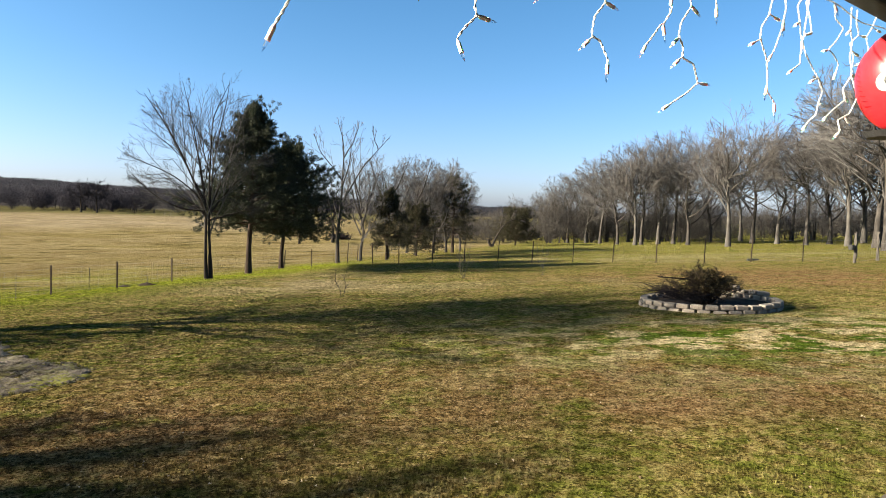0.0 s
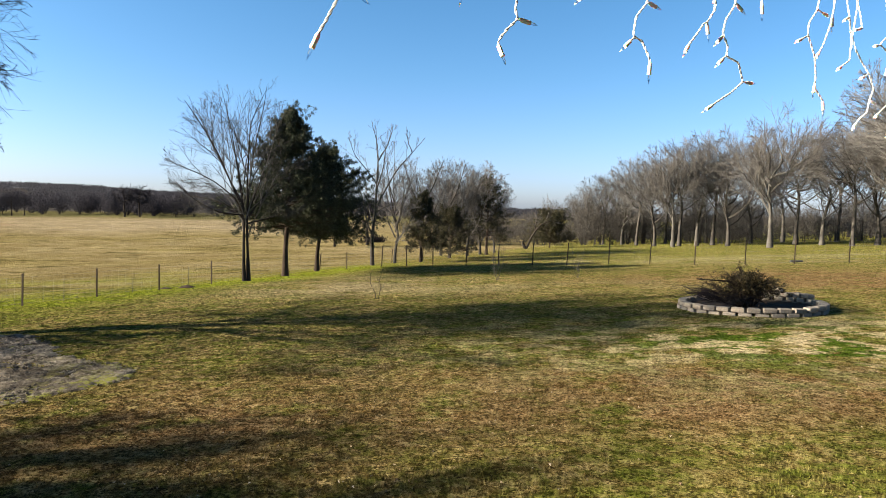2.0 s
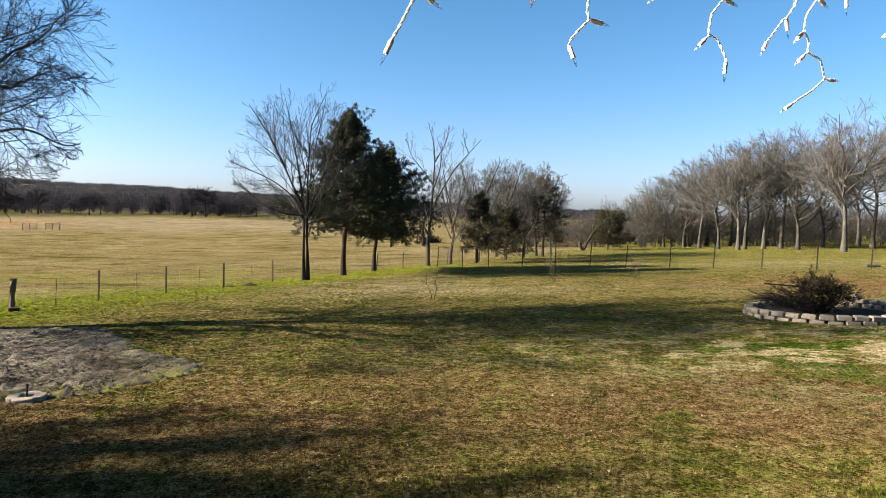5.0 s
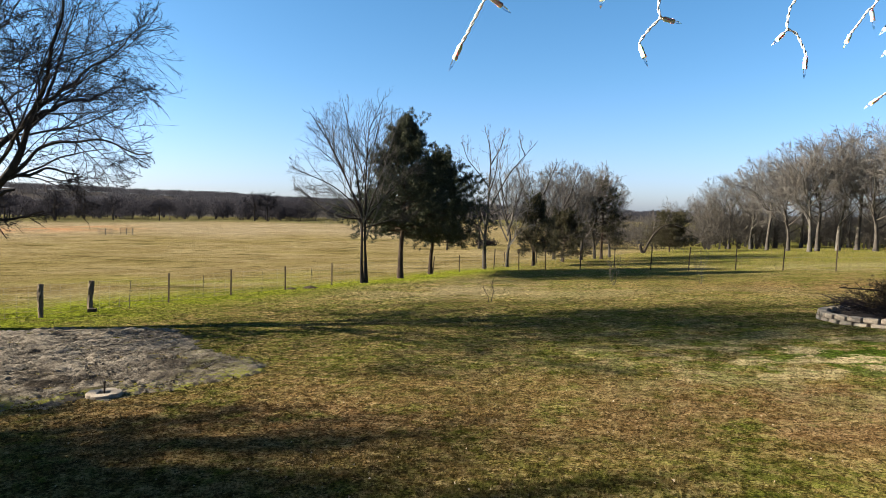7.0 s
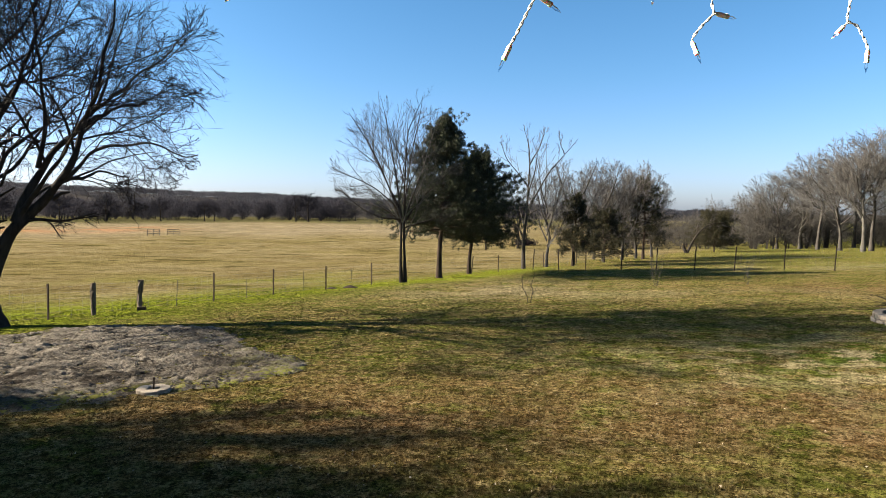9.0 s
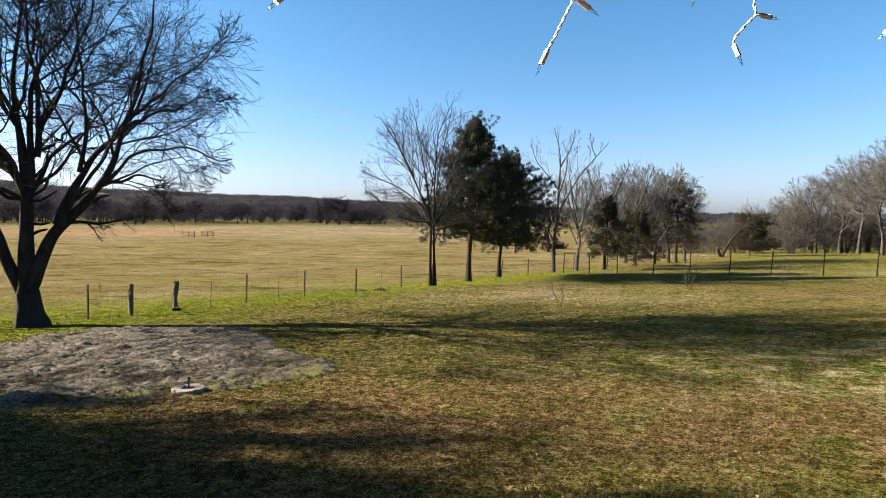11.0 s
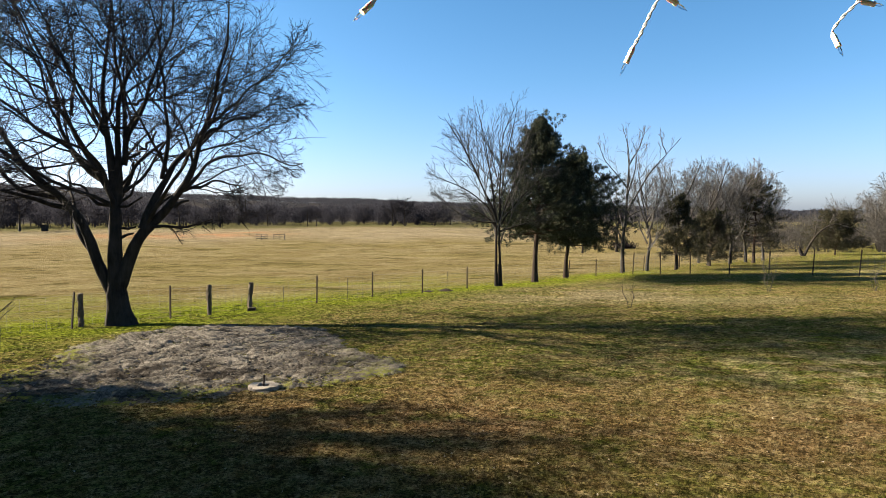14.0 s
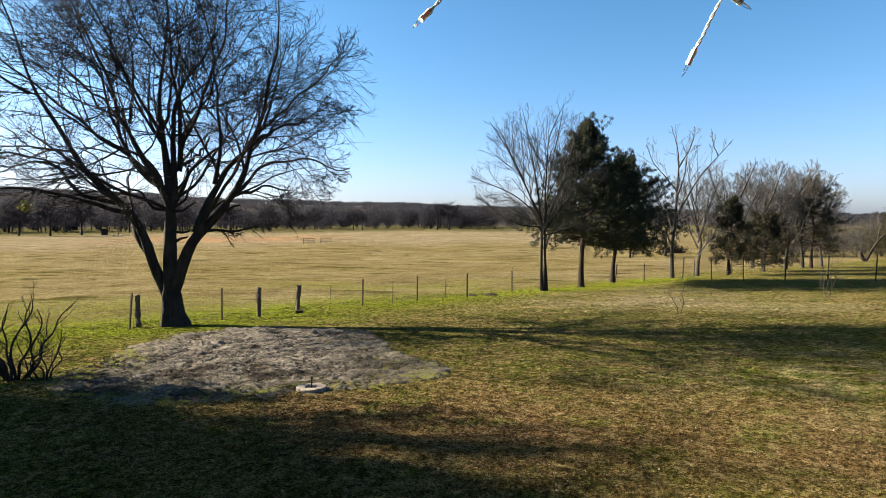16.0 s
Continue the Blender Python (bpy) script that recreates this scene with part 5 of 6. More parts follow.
def build_planter():
    rng = np.random.default_rng(61)
    cx, cy, R = 7.18, 16.78, 1.68
    z = ground_z(cx, cy)
    t = empty("ring_planter", cx, cy, z, label="round raised bed of two courses of pale concrete blocks", category="planter")
    tilt = lambda a, r: ground_z(cx + math.cos(a) * r, cy + math.sin(a) * r) - z
    first = None
    n = 31
    for course in range(3):
        for i in range(n):
            a = 2 * math.pi * (i + 0.5 * course) / n
            if course == 2 and not 0.15 < a < 1.35:
                continue
            deg = math.degrees(a) % 360
            if first is None:
                o = part("block", block_mesh(0.30, 0.2, 0.115, 0.2), M_BLOCK, t)
                first = o.data
            else:
                o = part("block", first, None, t)
            r = R + rng.normal(0, 0.012) - 0.015 * course
            o.matrix_basis = pose(math.cos(a) * r, math.sin(a) * r, tilt(a, r) - 0.04 + course * 0.122 + rng.normal(0, 0.004), rng.normal(0, 1.2), rng.normal(0, 1.2), math.degrees(a) + 90 + 180 + 180 + rng.normal(0, 2.5))
    for a, r, up in ((0.75, 1.60, 0.315), (1.0, 1.62, 0.315)):
        o = part("block", first, None, t)
        o.matrix_basis = pose(math.cos(a) * r, math.sin(a) * r, tilt(a, r) + up, 3, 4, math.degrees(a) + 100)
    # soil bed
    m, k = 48, 12
    A, Q = np.meshgrid(np.linspace(0, 2 * math.pi, m, endpoint=False), np.linspace(0.02, 1.62, k))
    X, Y = np.cos(A) * Q, np.sin(A) * Q
    Z = terrain(cx + X, cy + Y) - z + 0.06 + 0.02 * np_noise(X, Y, 6.0, 14)
    i = np.arange(k - 1)[:, None] * m
    j = np.arange(m)[None]
    j2 = (j + 1) % m
    q = np.stack([i + j, i + m + j, i + m + j2, i + j2], -1).reshape(-1, 4)[:, ::-1]
    part("soil", np_mesh("soil", np.stack([X.ravel(), Y.ravel(), Z.ravel()], 1), [q, np.arange(m)[None, :]], M_SOIL, True), None, t, "dark bed soil")
    # shrub: many arching stems with small dull leaves, dead sticks lying to one side
    sx, sy = 7.02, 16.7
    s = empty("shrub", sx, sy, ground_z(sx, sy) + 0.06, label="rounded olive-brown shrub with dead sticks in the ring planter", category="shrub")
    lines = []
    for i in range(110):
        a = rng.uniform(0, 6.283)
        q = rng.uniform(0.25, 1.0)
        sp, h = 0.9 * q, (0.95 - 0.5 * q ** 2) * rng.uniform(0.7, 1.08)
        ox, oy = rng.normal(0, 0.12, 2)
        lines.append([(ox, oy, -0.05, 0.016), (ox + math.cos(a) * sp * 0.35, oy + math.sin(a) * sp * 0.35, h * 0.6, 0.012), (ox + math.cos(a) * sp * 0.75, oy + math.sin(a) * sp * 0.75, h * 0.97, 0.008), (ox + math.cos(a) * sp, oy + math.sin(a) * sp, h, 0.004)])
    L = np.stack([resample(l, 6, rng, 0.02) for l in lines])
    P2, R2 = spawn(rng, L[..., :3], L[..., 3], 7, 0.3, 1.0, 0.35, 40, 0.15, 4, 0.15, 0.5, 0.003)
    part("stem_tangle", np_mesh("stem_tangle", *join([tubes(L[..., :3], L[..., 3], 5), tubes(P2, R2, 3)]), M_TWIG_SHRUB), None, s, "brown leafless stems")
    C = P2[:, 1:].reshape(-1, 3)
    D = np.repeat(P2[:, -1] - P2[:, 0], P2.shape[1] - 1, 0)
    D /= np.linalg.norm(D, axis=1, keepdims=True) + 1e-9
    sel = rng.uniform(0, 1, len(C)) < 0.30 + 0.45 * (C[:, 2] > 0.4) * (C[:, 0] > -0.25)
    v, f = sprays(rng, C[sel], D[sel], 0.045, 8, 0.3)
    part("foliage", np_mesh("foliage", v, [f], M_SHRUB), None, s, "dull olive-brown small leaves")
    dead = []
    for i in range(110):
        a = rng.uniform(2.2, 4.2)
        x, y = -0.35 + rng.normal(0, 0.3), rng.normal(0, 0.45)
        Ls = rng.uniform(0.4, 1.0)
        dead.append([(x, y, 0.10 + rng.uniform(0, 0.22), 0.010), (x + math.cos(a) * Ls * 0.5, y + math.sin(a) * Ls * 0.5, 0.14 + rng.uniform(0, 0.3), 0.008), (x + math.cos(a) * Ls, y + math.sin(a) * Ls, 0.12 + rng.uniform(0, 0.34), 0.004)])
    dead.append([(-0.3, 0.1, 0.62, 0.02), (-0.8, 0.12, 0.66, 0.018), (-1.25, 0.15, 0.67, 0.014)])
    Dl = np.stack([resample(l, 5, rng, 0.015) for l in dead])
    P3, R3 = spawn(rng, Dl[..., :3], Dl[..., 3], 4, 0.2, 1.0, 0.4, 40, 0.1, 3, 0.15, 0.5, 0.003)
    part("stick_tangle", np_mesh("stick_tangle", *join([tubes(Dl[..., :3], Dl[..., 3], 5), tubes(P3, R3, 3)]), M_TWIG_DARK), None, s, "tangle of dead brown sticks")


build_planter()


# ---- block pad with a stake in the dirt ----
def build_pad():
    x, y = -6.65, 7.35
    t = empty("stake_pad", x, y, ground_z(x, y) + 0.01, 25, label="four pale concrete blocks round a steel stake in dirt", category="paving")
    first = None
    for i, (dx, dy, turn) in enumerate(((0, -0.155, 0), (0.17, 0.0, 96), (0, 0.16, 180), (-0.17, 0.01, 268))):
        bm = bmesh.new()
        prof = [(-0.15, -0.08), (0.15, -0.08), (0.15, 0.0), (0.12, 0.06), (0.05, 0.085), (-0.05, 0.085), (-0.12, 0.06), (-0.15, 0.0)]
        if first is None:
            vs = [bm.verts.new((px, -py, -0.04)) for px, py in prof]
            face = bm.faces.new(vs)
            up = bmesh.ops.extrude_face_region(bm, geom=[face])
            bmesh.ops.translate(bm, verts=[v for v in up["geom"] if isinstance(v, bmesh.types.BMVert)], vec=(0, 0, 0.10))
            bmesh.ops.bevel(bm, geom=list(bm.edges), offset=0.008, segments=1, affect="EDGES")
            o = part("concrete_block", bm, M_PAVER, t)
            first = o.data
        else:
            bm.free()
            o = part("concrete_block", first, None, t)
        o.matrix_basis = pose(dx, dy, 0.005 * (i % 2), 1.5 - i, i - 1.0, turn)
    bm = bmesh.new()
    cone(bm, (0, 0, -0.1), (0.01, 0, 0.23), 0.014, 0.014, 8)
    cone(bm, (0.01, 0, 0.2), (0.01, 0, 0.235), 0.02, 0.02, 8)
    part("stake", bm, M_RUST, t, "rusty steel stake")
    t.scale = (0.9, 0.9, 0.9)


build_pad()


# ---- saplings and the leafless shrub near the dirt ----
def multi_stem(name, x, y, h, spread, count, rng, label, bark, twig, r=0.02, group="", kids=4, bend=0.05):
    """Crooked stems that rise from one root, with a few side shoots."""
    lines = []
    for i in range(count):
        a = 6.283 * i / count + rng.uniform(-0.4, 0.4)
        sp, hh = spread * rng.uniform(0.3, 1.0), h * rng.uniform(0.6, 1.0)
        root, line = rng.normal(0, spread * 0.08, 2), []
        for u in (0.0, 0.12, 0.28, 0.45, 0.62, 0.8, 1.0):
            dx, dy = rng.normal(0, bend * h * min(u * 3, 1), 2)
            out = sp * u ** 0.75
            line.append((root[0] + math.cos(a) * out + dx, root[1] + math.sin(a) * out + dy, -0.06 + hh * u, r * (1.25 - 1.0 * u)))
        lines.append(line)
    lv = [dict(count=kids, s0=0.25, s1=0.95, ratio=0.36, angle=36, up=0.45, n=6, wob=0.14, thin=0.5, rmin=r * 0.22),
          dict(count=kids, s0=0.2, s1=0.95, ratio=0.42, angle=36, up=0.4, n=4, wob=0.16, thin=0.5, rmin=r * 0.14)]
    m = tree_meshes("t", lines, lv, rng, bark, twig, 6)
    return bare_tree(name, x, y, m, label, group, category="sapling" if group else "shrub")


def build_saplings():
    rng = np.random.default_rng(71)
    multi_stem("sapling", 0.95, 27.9, 1.95, 0.55, 5, rng, "young leafless multi-stemmed sapling with grey bark on the lawn", M_BARK_WOOD, M_TWIG_BROWN, 0.009, "saplings on the lawn", 5)
    multi_stem("sapling", 4.55, 28.6, 1.7, 0.35, 4, rng, "young leafless multi-stemmed sapling with grey bark on the lawn", M_BARK_WOOD, M_TWIG_BROWN, 0.008, "saplings on the lawn", 5)
    multi_stem("sapling", -3.3, 20.5, 1.15, 0.28, 2, rng, "thin leafless sapling alone on the lawn", M_BARK_DARK, M_TWIG_BROWN, 0.012, "saplings on the lawn")
    multi_stem("leafless_shrub", -12.1, 5.75, 1.75, 0.8, 9, rng, "leafless crooked many-stemmed shrub at the edge of the dirt patch", M_BARK_DARK, M_TWIG_BROWN, 0.026, kids=4)
    multi_stem("leafless_shrub", -11.55, 5.95, 1.35, 0.6, 6, rng, "leafless crooked many-stemmed shrub at the edge of the dirt patch", M_BARK_DARK, M_TWIG_BROWN, 0.015, kids=4)


build_saplings()


# ---- trees of the yard beside the house, which shade the near lawn ----
def build_shade_trees():
    rng = np.random.default_rng(81)
    cedar("yard_cedar", -25.0, -1.2, 8.7, 5.4, rng, "wide dense cedar beside the house", clear=0.04, blunt=0.5, leaf_size=0.26, per=16, density=1.0)
    l = [[(0, 0, -0.15, 0.34), (0, 0, 0.2, 0.26), (0.1, 0, 2.2, 0.22), (0.0, 0.2, 4.5, 0.15), (0.2, 0, 7.0, 0.08)]]
    m = grown_tree(rng, l, crown_points(rng, 1000, (0, 0, 7.0), (3.4, 3.4, 4.2), -0.9), 0.36, 0.48, 0.22, 0.02, M_BARK_DARK, M_TWIG_DARK, 0.1, 0.14, 4, 0.8, 0.02, 2, 8, 0.045)
    bare_tree("yard_tree", -24.2, 0.0, m, "bushy leafless tree beside the house")


build_shade_trees()


# ---- pasture things ----
def build_panel(x, y, turn):
    t = empty("hay_panel", x, y, ground_z(x, y), turn, label="dark steel livestock panel standing in the pasture", category="panel", group="livestock panels in the pasture")
    for z in (0.45, 0.85, 1.25):
        bm = bmesh.new()
        cone(bm, (-1.15, 0, z), (1.15, 0, z), 0.05, 0.05, 8)
        part("rail", bm, M_STEEL, t)
    for px in (-1.15, 0.0, 1.15):
        bm = bmesh.new()
        cone(bm, (px, 0, -0.1), (px, 0, 1.4), 0.06, 0.06, 8)
        part("upright", bm, M_STEEL, t)
    return t


def build_pasture_things():
    rng = np.random.default_rng(91)
    build_panel(-94.0, 106.0, 42)
    build_panel(-92.2, 109.6, 40)
    l = [[(0, 0, -0.3, 0.5), (0, 0, 0.3, 0.36), (0.1, 0, 2.0, 0.3), (0.0, 0.2, 4.5, 0.2), (0.3, 0, 7.0, 0.1)]]
    kinds = [grown_tree(rng, l, crown_points(rng, 300, (0, 0, 7.6), (5.0, 5.0, 4.6), -0.7), 0.7, 0.95, 0.28, 0.05, M_BARK_DARK, M_TWIG_FAR, 0.1, 0.14, 3, 1.3, 0.05, 1, 5, 0.1) for _ in range(3)]
    for n, (az, d, h) in enumerate(((37.6, 300, 9.5), (36.8, 306, 8.5), (30.0, 300, 13.0), (28.9, 296, 14.0), (26.2, 300, 8.0), (52.0, 270, 11.0), (48.2, 285, 12.0), (59.4, 260, 13.0), (61.5, 250, 12.0), (63.5, 255, 11.0), (45.0, 300, 12.0), (56.0, 290, 12.0), (41.0, 310, 11.0))):
        a = radians(az)
        bare_tree("pasture_tree", -math.sin(a) * d, math.cos(a) * d, kinds[n % 3], "dark leafless tree standing in the far pasture", "pasture trees", n * 50, h / 12.0)
    for x, y, h in ((-20.2, 88.0, 5.0), (-16.4, 93.0, 7.5)):
        bare_tree("pasture_tree", x, y, kinds[1], "small leafless tree behind the fence row", "pasture trees", 20, h / 12.0)
    t = empty("deer_blind", -204.0, 128.5, ground_z(-204, 128.5), 30, label="small dark boxy blind standing in the pasture", category="shed")
    bm = bmesh.new()
    box(bm, 0, 0, 1.3, 1.5, 1.5, 2.0, 0, 0.05)
    part("cabin", bm, M_BLIND, t)
    bm = bmesh.new()
    box(bm, 0, 0, 2.38, 1.8, 1.8, 0.14, 0, 0.03)
    part("roof", bm, M_BLIND, t)


build_pasture_things()


def build_small_things():
    rng = np.random.default_rng(95)
    # brush pile in the pasture behind the row
    x, y = -17.2, 104.0
    t = empty("brush_pile", x, y, ground_z(x, y), label="low dark heap of cut brush in the pasture", category="brush pile")
    c = rng.normal(0, 1, (900, 3)) * np.array([0.75, 0.6, 0.25]) + np.array([0, 0, 0.35])
    c[:, 2] = np.abs(c[:, 2])
    v, f = sprays(rng, c, rng.normal(0, 1, c.shape), 0.3, 2, 0.2)
    part("brush", np_mesh("brush", v, [f], M_TWIG_DARK), None, t)
    # low drain pipe by the front fence
    x, y = 18.9, 38.2
    t = empty("drain_pipe", x, y, ground_z(x, y), 10, label="short dark drain pipe lying by the front fence", category="pipe")
    bm = bmesh.new()
    cone(bm, (-0.38, 0, 0.05), (0.38, 0, 0.05), 0.07, 0.07, 14)
    part("pipe", bm, M_STEEL, t)
    # feeder on the grey post
    x, y = 22.28, 34.25
    t = empty("post_feeder", x, y, ground_z(x, y) + 0.72, 20, label="dark feeder bucket hung on a grey fence post", category="feeder")
    bm = bmesh.new()
    cone(bm, (0, 0, 0), (0, 0, 0.28), 0.12, 0.17, 14)
    part("bucket", bm, M_STEEL, t)
    bm = bmesh.new()
    cone(bm, (-0.16, 0, 0.26), (0.22, 0.08, 0.34), 0.012, 0.012, 6)
    part("hook", bm, M_STEEL, t)


build_small_things()


def build_ground_litter():
    rng = np.random.default_rng(97)
    n = 1700
    az, r = np.radians(rng.uniform(-42, 70, n)), 4.3 * (26.0 / 4.3) ** rng.uniform(0, 1, n)
    x, y = -np.sin(az) * r, np.cos(az) * r
    ok = (fence_side(x, y) < 0.5) & (np.hypot(x - 7.18, y - 16.78) > 2.0)
    x, y, r = x[ok], y[ok], r[ok]
    c = np.stack([x, y, terrain(x, y) + relief(x, y) + 0.022], 1)
    d = rng.normal(0, 1, c.shape) * np.array([1, 1, 0.35])
    d /= np.linalg.norm(d, axis=1, keepdims=True)
    v, f = sprays(rng, c, d, 0.017, 1, 0.5, 0.1)
    tagged(new("leaf_litter", np_mesh("leaf_litter", v, [f], M_LITTER)), "scattered pale dry leaves on the lawn", "leaves", kind="stuff")
    # dark soil mounds by the side fence
    for x, y, w, h in MOUNDS:
        g = np.linspace(-1, 1, 15)
        X, Y = np.meshgrid(g * w * 1.1, g * w * 0.7)
        q = np.hypot(X / (w * 1.1), Y / (w * 0.7))
        Z = h * np.clip(1 - q, 0, 1) ** 0.8 + 0.03 * np_noise(X * 8, Y * 8, 1.0, 17) * (q < 0.95) - 0.03 + terrain(x + X, y + Y) - ground_z(x, y)
        i = np.arange(14)[:, None] * 15 + np.arange(14)[None]
        quads = np.stack([i, i + 1, i + 16, i + 15], -1).reshape(-1, 4)
        t = empty("soil_mound", x, y, ground_z(x, y), label="small mound of dark dug soil in the grass", category="soil mound", group="soil mounds")
        part("heap", np_mesh("heap", np.stack([X.ravel(), Y.ravel(), Z.ravel()], 1), [quads], M_SOIL, True), None, t)
    # sticks on the bare dirt
    for x, y, L, a in ((-12.2, 12.4, 0.7, 20), (-9.6, 10.9, 0.45, 65), (-8.4, 8.9, 0.35, 130), (-11.6, 8.8, 0.5, 95), (-10.5, 11.6, 0.3, 10)):
        l = [(-L / 2, 0, 0.04, 0.008), (0, 0.05 * L, 0.06, 0.012), (L / 2, -0.03 * L, 0.04, 0.005)]
        p = resample(l, 6, rng, 0.01)
        t = empty("fallen_stick", x, y, ground_z(x, y) + 0.02, a, label="short dry stick lying on the dirt", category="stick", group="fallen sticks")
        part("wood", np_mesh("wood", *join([tubes(p[None, :, :3], p[None, :, 3], 6)]), M_BARK_PALE), None, t)
    x, y = -15.6, 16.9
    t = empty("loose_block", x, y, ground_z(x, y), 30, label="loose concrete block beside a fence post", category="block")
    bm = bmesh.new()
    box(bm, 0, 0, 0.05, 0.26, 0.16, 0.12, 0, 0.012)
    part("block_body", bm, M_RUST, t)


MOUNDS = ((-12.6, 26.6, 0.45, 0.14), (-13.2, 25.9, 0.35, 0.10))
build_ground_litter()


# ---- house: eave, wall, deck ----
U, N = Vector((0.797, 0.605, 0)), Vector((-0.605, 0.797, 0))
EAVE_TURN = math.degrees(math.atan2(U.y, U.x))


def house_box(name, s, n, z, ls, ln, lz, material, label, category, bevel=0.0):
    p = U * s + N * n
    bm = bmesh.new()
    box(bm, 0, 0, 0, ls, ln, lz, 0, bevel)
    o = part(name, bm, material, None)
    o.matrix_basis = pose(p.x, p.y, z, 0, 0, EAVE_TURN)
    return tagged(o, label, category, kind="structure")


house_box("wall_house", 1.0, -2.2, 1.9, 16.0, 0.2, 3.4, M_WALL, "tan house wall behind the porch", "wall")
house_box("ceiling_porch", 1.0, -0.64, 3.27, 16.0, 2.92, 0.05, M_SOFFIT, "brown boarded porch ceiling", "ceiling")
house_box("trim_fascia", 1.0, 0.86, 3.293, 16.0, 0.07, 0.19, M_FASCIA, "tan painted fascia board along the porch eave", "trim", 0.004)
house_box("roof", 1.0, -0.7, 3.44, 16.2, 3.2, 0.08, M_SOFFIT, "dark roof edge over the porch", "roof")


def build_deck():
    p = U * 1.0
    t = empty("porch_deck", p.x, p.y, 0.9, EAVE_TURN, label="grey weathered board porch deck", category="deck")
    mesh = None
    for i in range(22):
        if mesh is None:
            bm = bmesh.new()
            box(bm, 0, 0, -0.02, 11.0, 0.135, 0.038, 0, 0.004)
            o = part("board", bm, M_DECK, t)
            mesh = o.data
        else:
            o = part("board", mesh, None, t)
        o.matrix_basis = pose(0, 1.19 - i * 0.142, 0)
    bm = bmesh.new()
    box(bm, 0, -0.4, -0.5, 10.8, 3.1, 0.9, 0, 0.01)
    part("skirt", bm, M_DECK, t)


build_deck()


# ---- icicle lights along the eave ----
def eave_point(s, z, n=0.905):
    p = U * s + N * n
    return np.array((p.x, p.y, z))


def socket_mesh():
    bm = bmesh.new()
    cone(bm, (0, 0, 0), (0, 0, 0.006), 0.0024, 0.0044, 10)
    cone(bm, (0, 0, 0.006), (0, 0, 0.021), 0.0044, 0.0040, 10)
    cone(bm, (0, 0, 0.021), (0, 0, 0.026), 0.0046, 0.0043, 10)
    return bm


def bulb_mesh():
    bm = bmesh.new()
    cone(bm, (0, 0, 0.0255), (0, 0, 0.036), 0.0023, 0.0025, 8, False)
    cone(bm, (0, 0, 0.036), (0, 0, 0.041), 0.0025, 0.0012, 8, False)
    cone(bm, (0, 0, 0.041), (0, 0, 0.045), 0.0012, 0.0002, 8, True)
    return bm


SHARED = {}


def twisted(P, pitch=0.03, off=0.0015, r=0.00125):
    """Two wires wound round the line P."""
    s = np.concatenate(([0], np.cumsum(np.linalg.norm(np.diff(P, axis=0), axis=1))))
    T = np.gradient(P, axis=0)
    T /= np.linalg.norm(T, axis=1, keepdims=True) + 1e-9
    A = np.cross(T, np.array([N.x, N.y, 0.0]))
    A /= np.linalg.norm(A, axis=1, keepdims=True) + 1e-9
    B = np.cross(T, A)
    w = s * 2 * np.pi / pitch
    two = [P + off * (A * np.cos(w + k)[:, None] + B * np.sin(w + k)[:, None]) for k in (0, np.pi)]
    P2 = np.stack(two)
    return tubes(P2, np.full(P2.shape[:2], r), 6)


def socket(parent, inv, a, b):
    """A lamp socket whose open end points from a towards b, and its clear bulb."""
    a, b = Vector(a), Vector(b)
    d = (b - a).normalized()
    m = Matrix.Translation(a) @ d.to_track_quat("Z", "Y").to_matrix().to_4x4()
    if not SHARED:
        SHARED["socket"] = part("socket", socket_mesh(), M_IVORY, parent)
        SHARED["bulb"] = part("bulb", bulb_mesh(), M_GLASS, SHARED["socket"], "clear glass mini bulb")
        o, bulb = SHARED["socket"], SHARED["bulb"]
    else:
        o = part("socket", SHARED["socket"].data, None, parent)
        bulb = part("bulb", SHARED["bulb"].data, None, o, "clear glass mini bulb")
    bulb.visible_shadow = False
    o.matrix_basis = inv @ m


RS = np.random.default_rng(101)


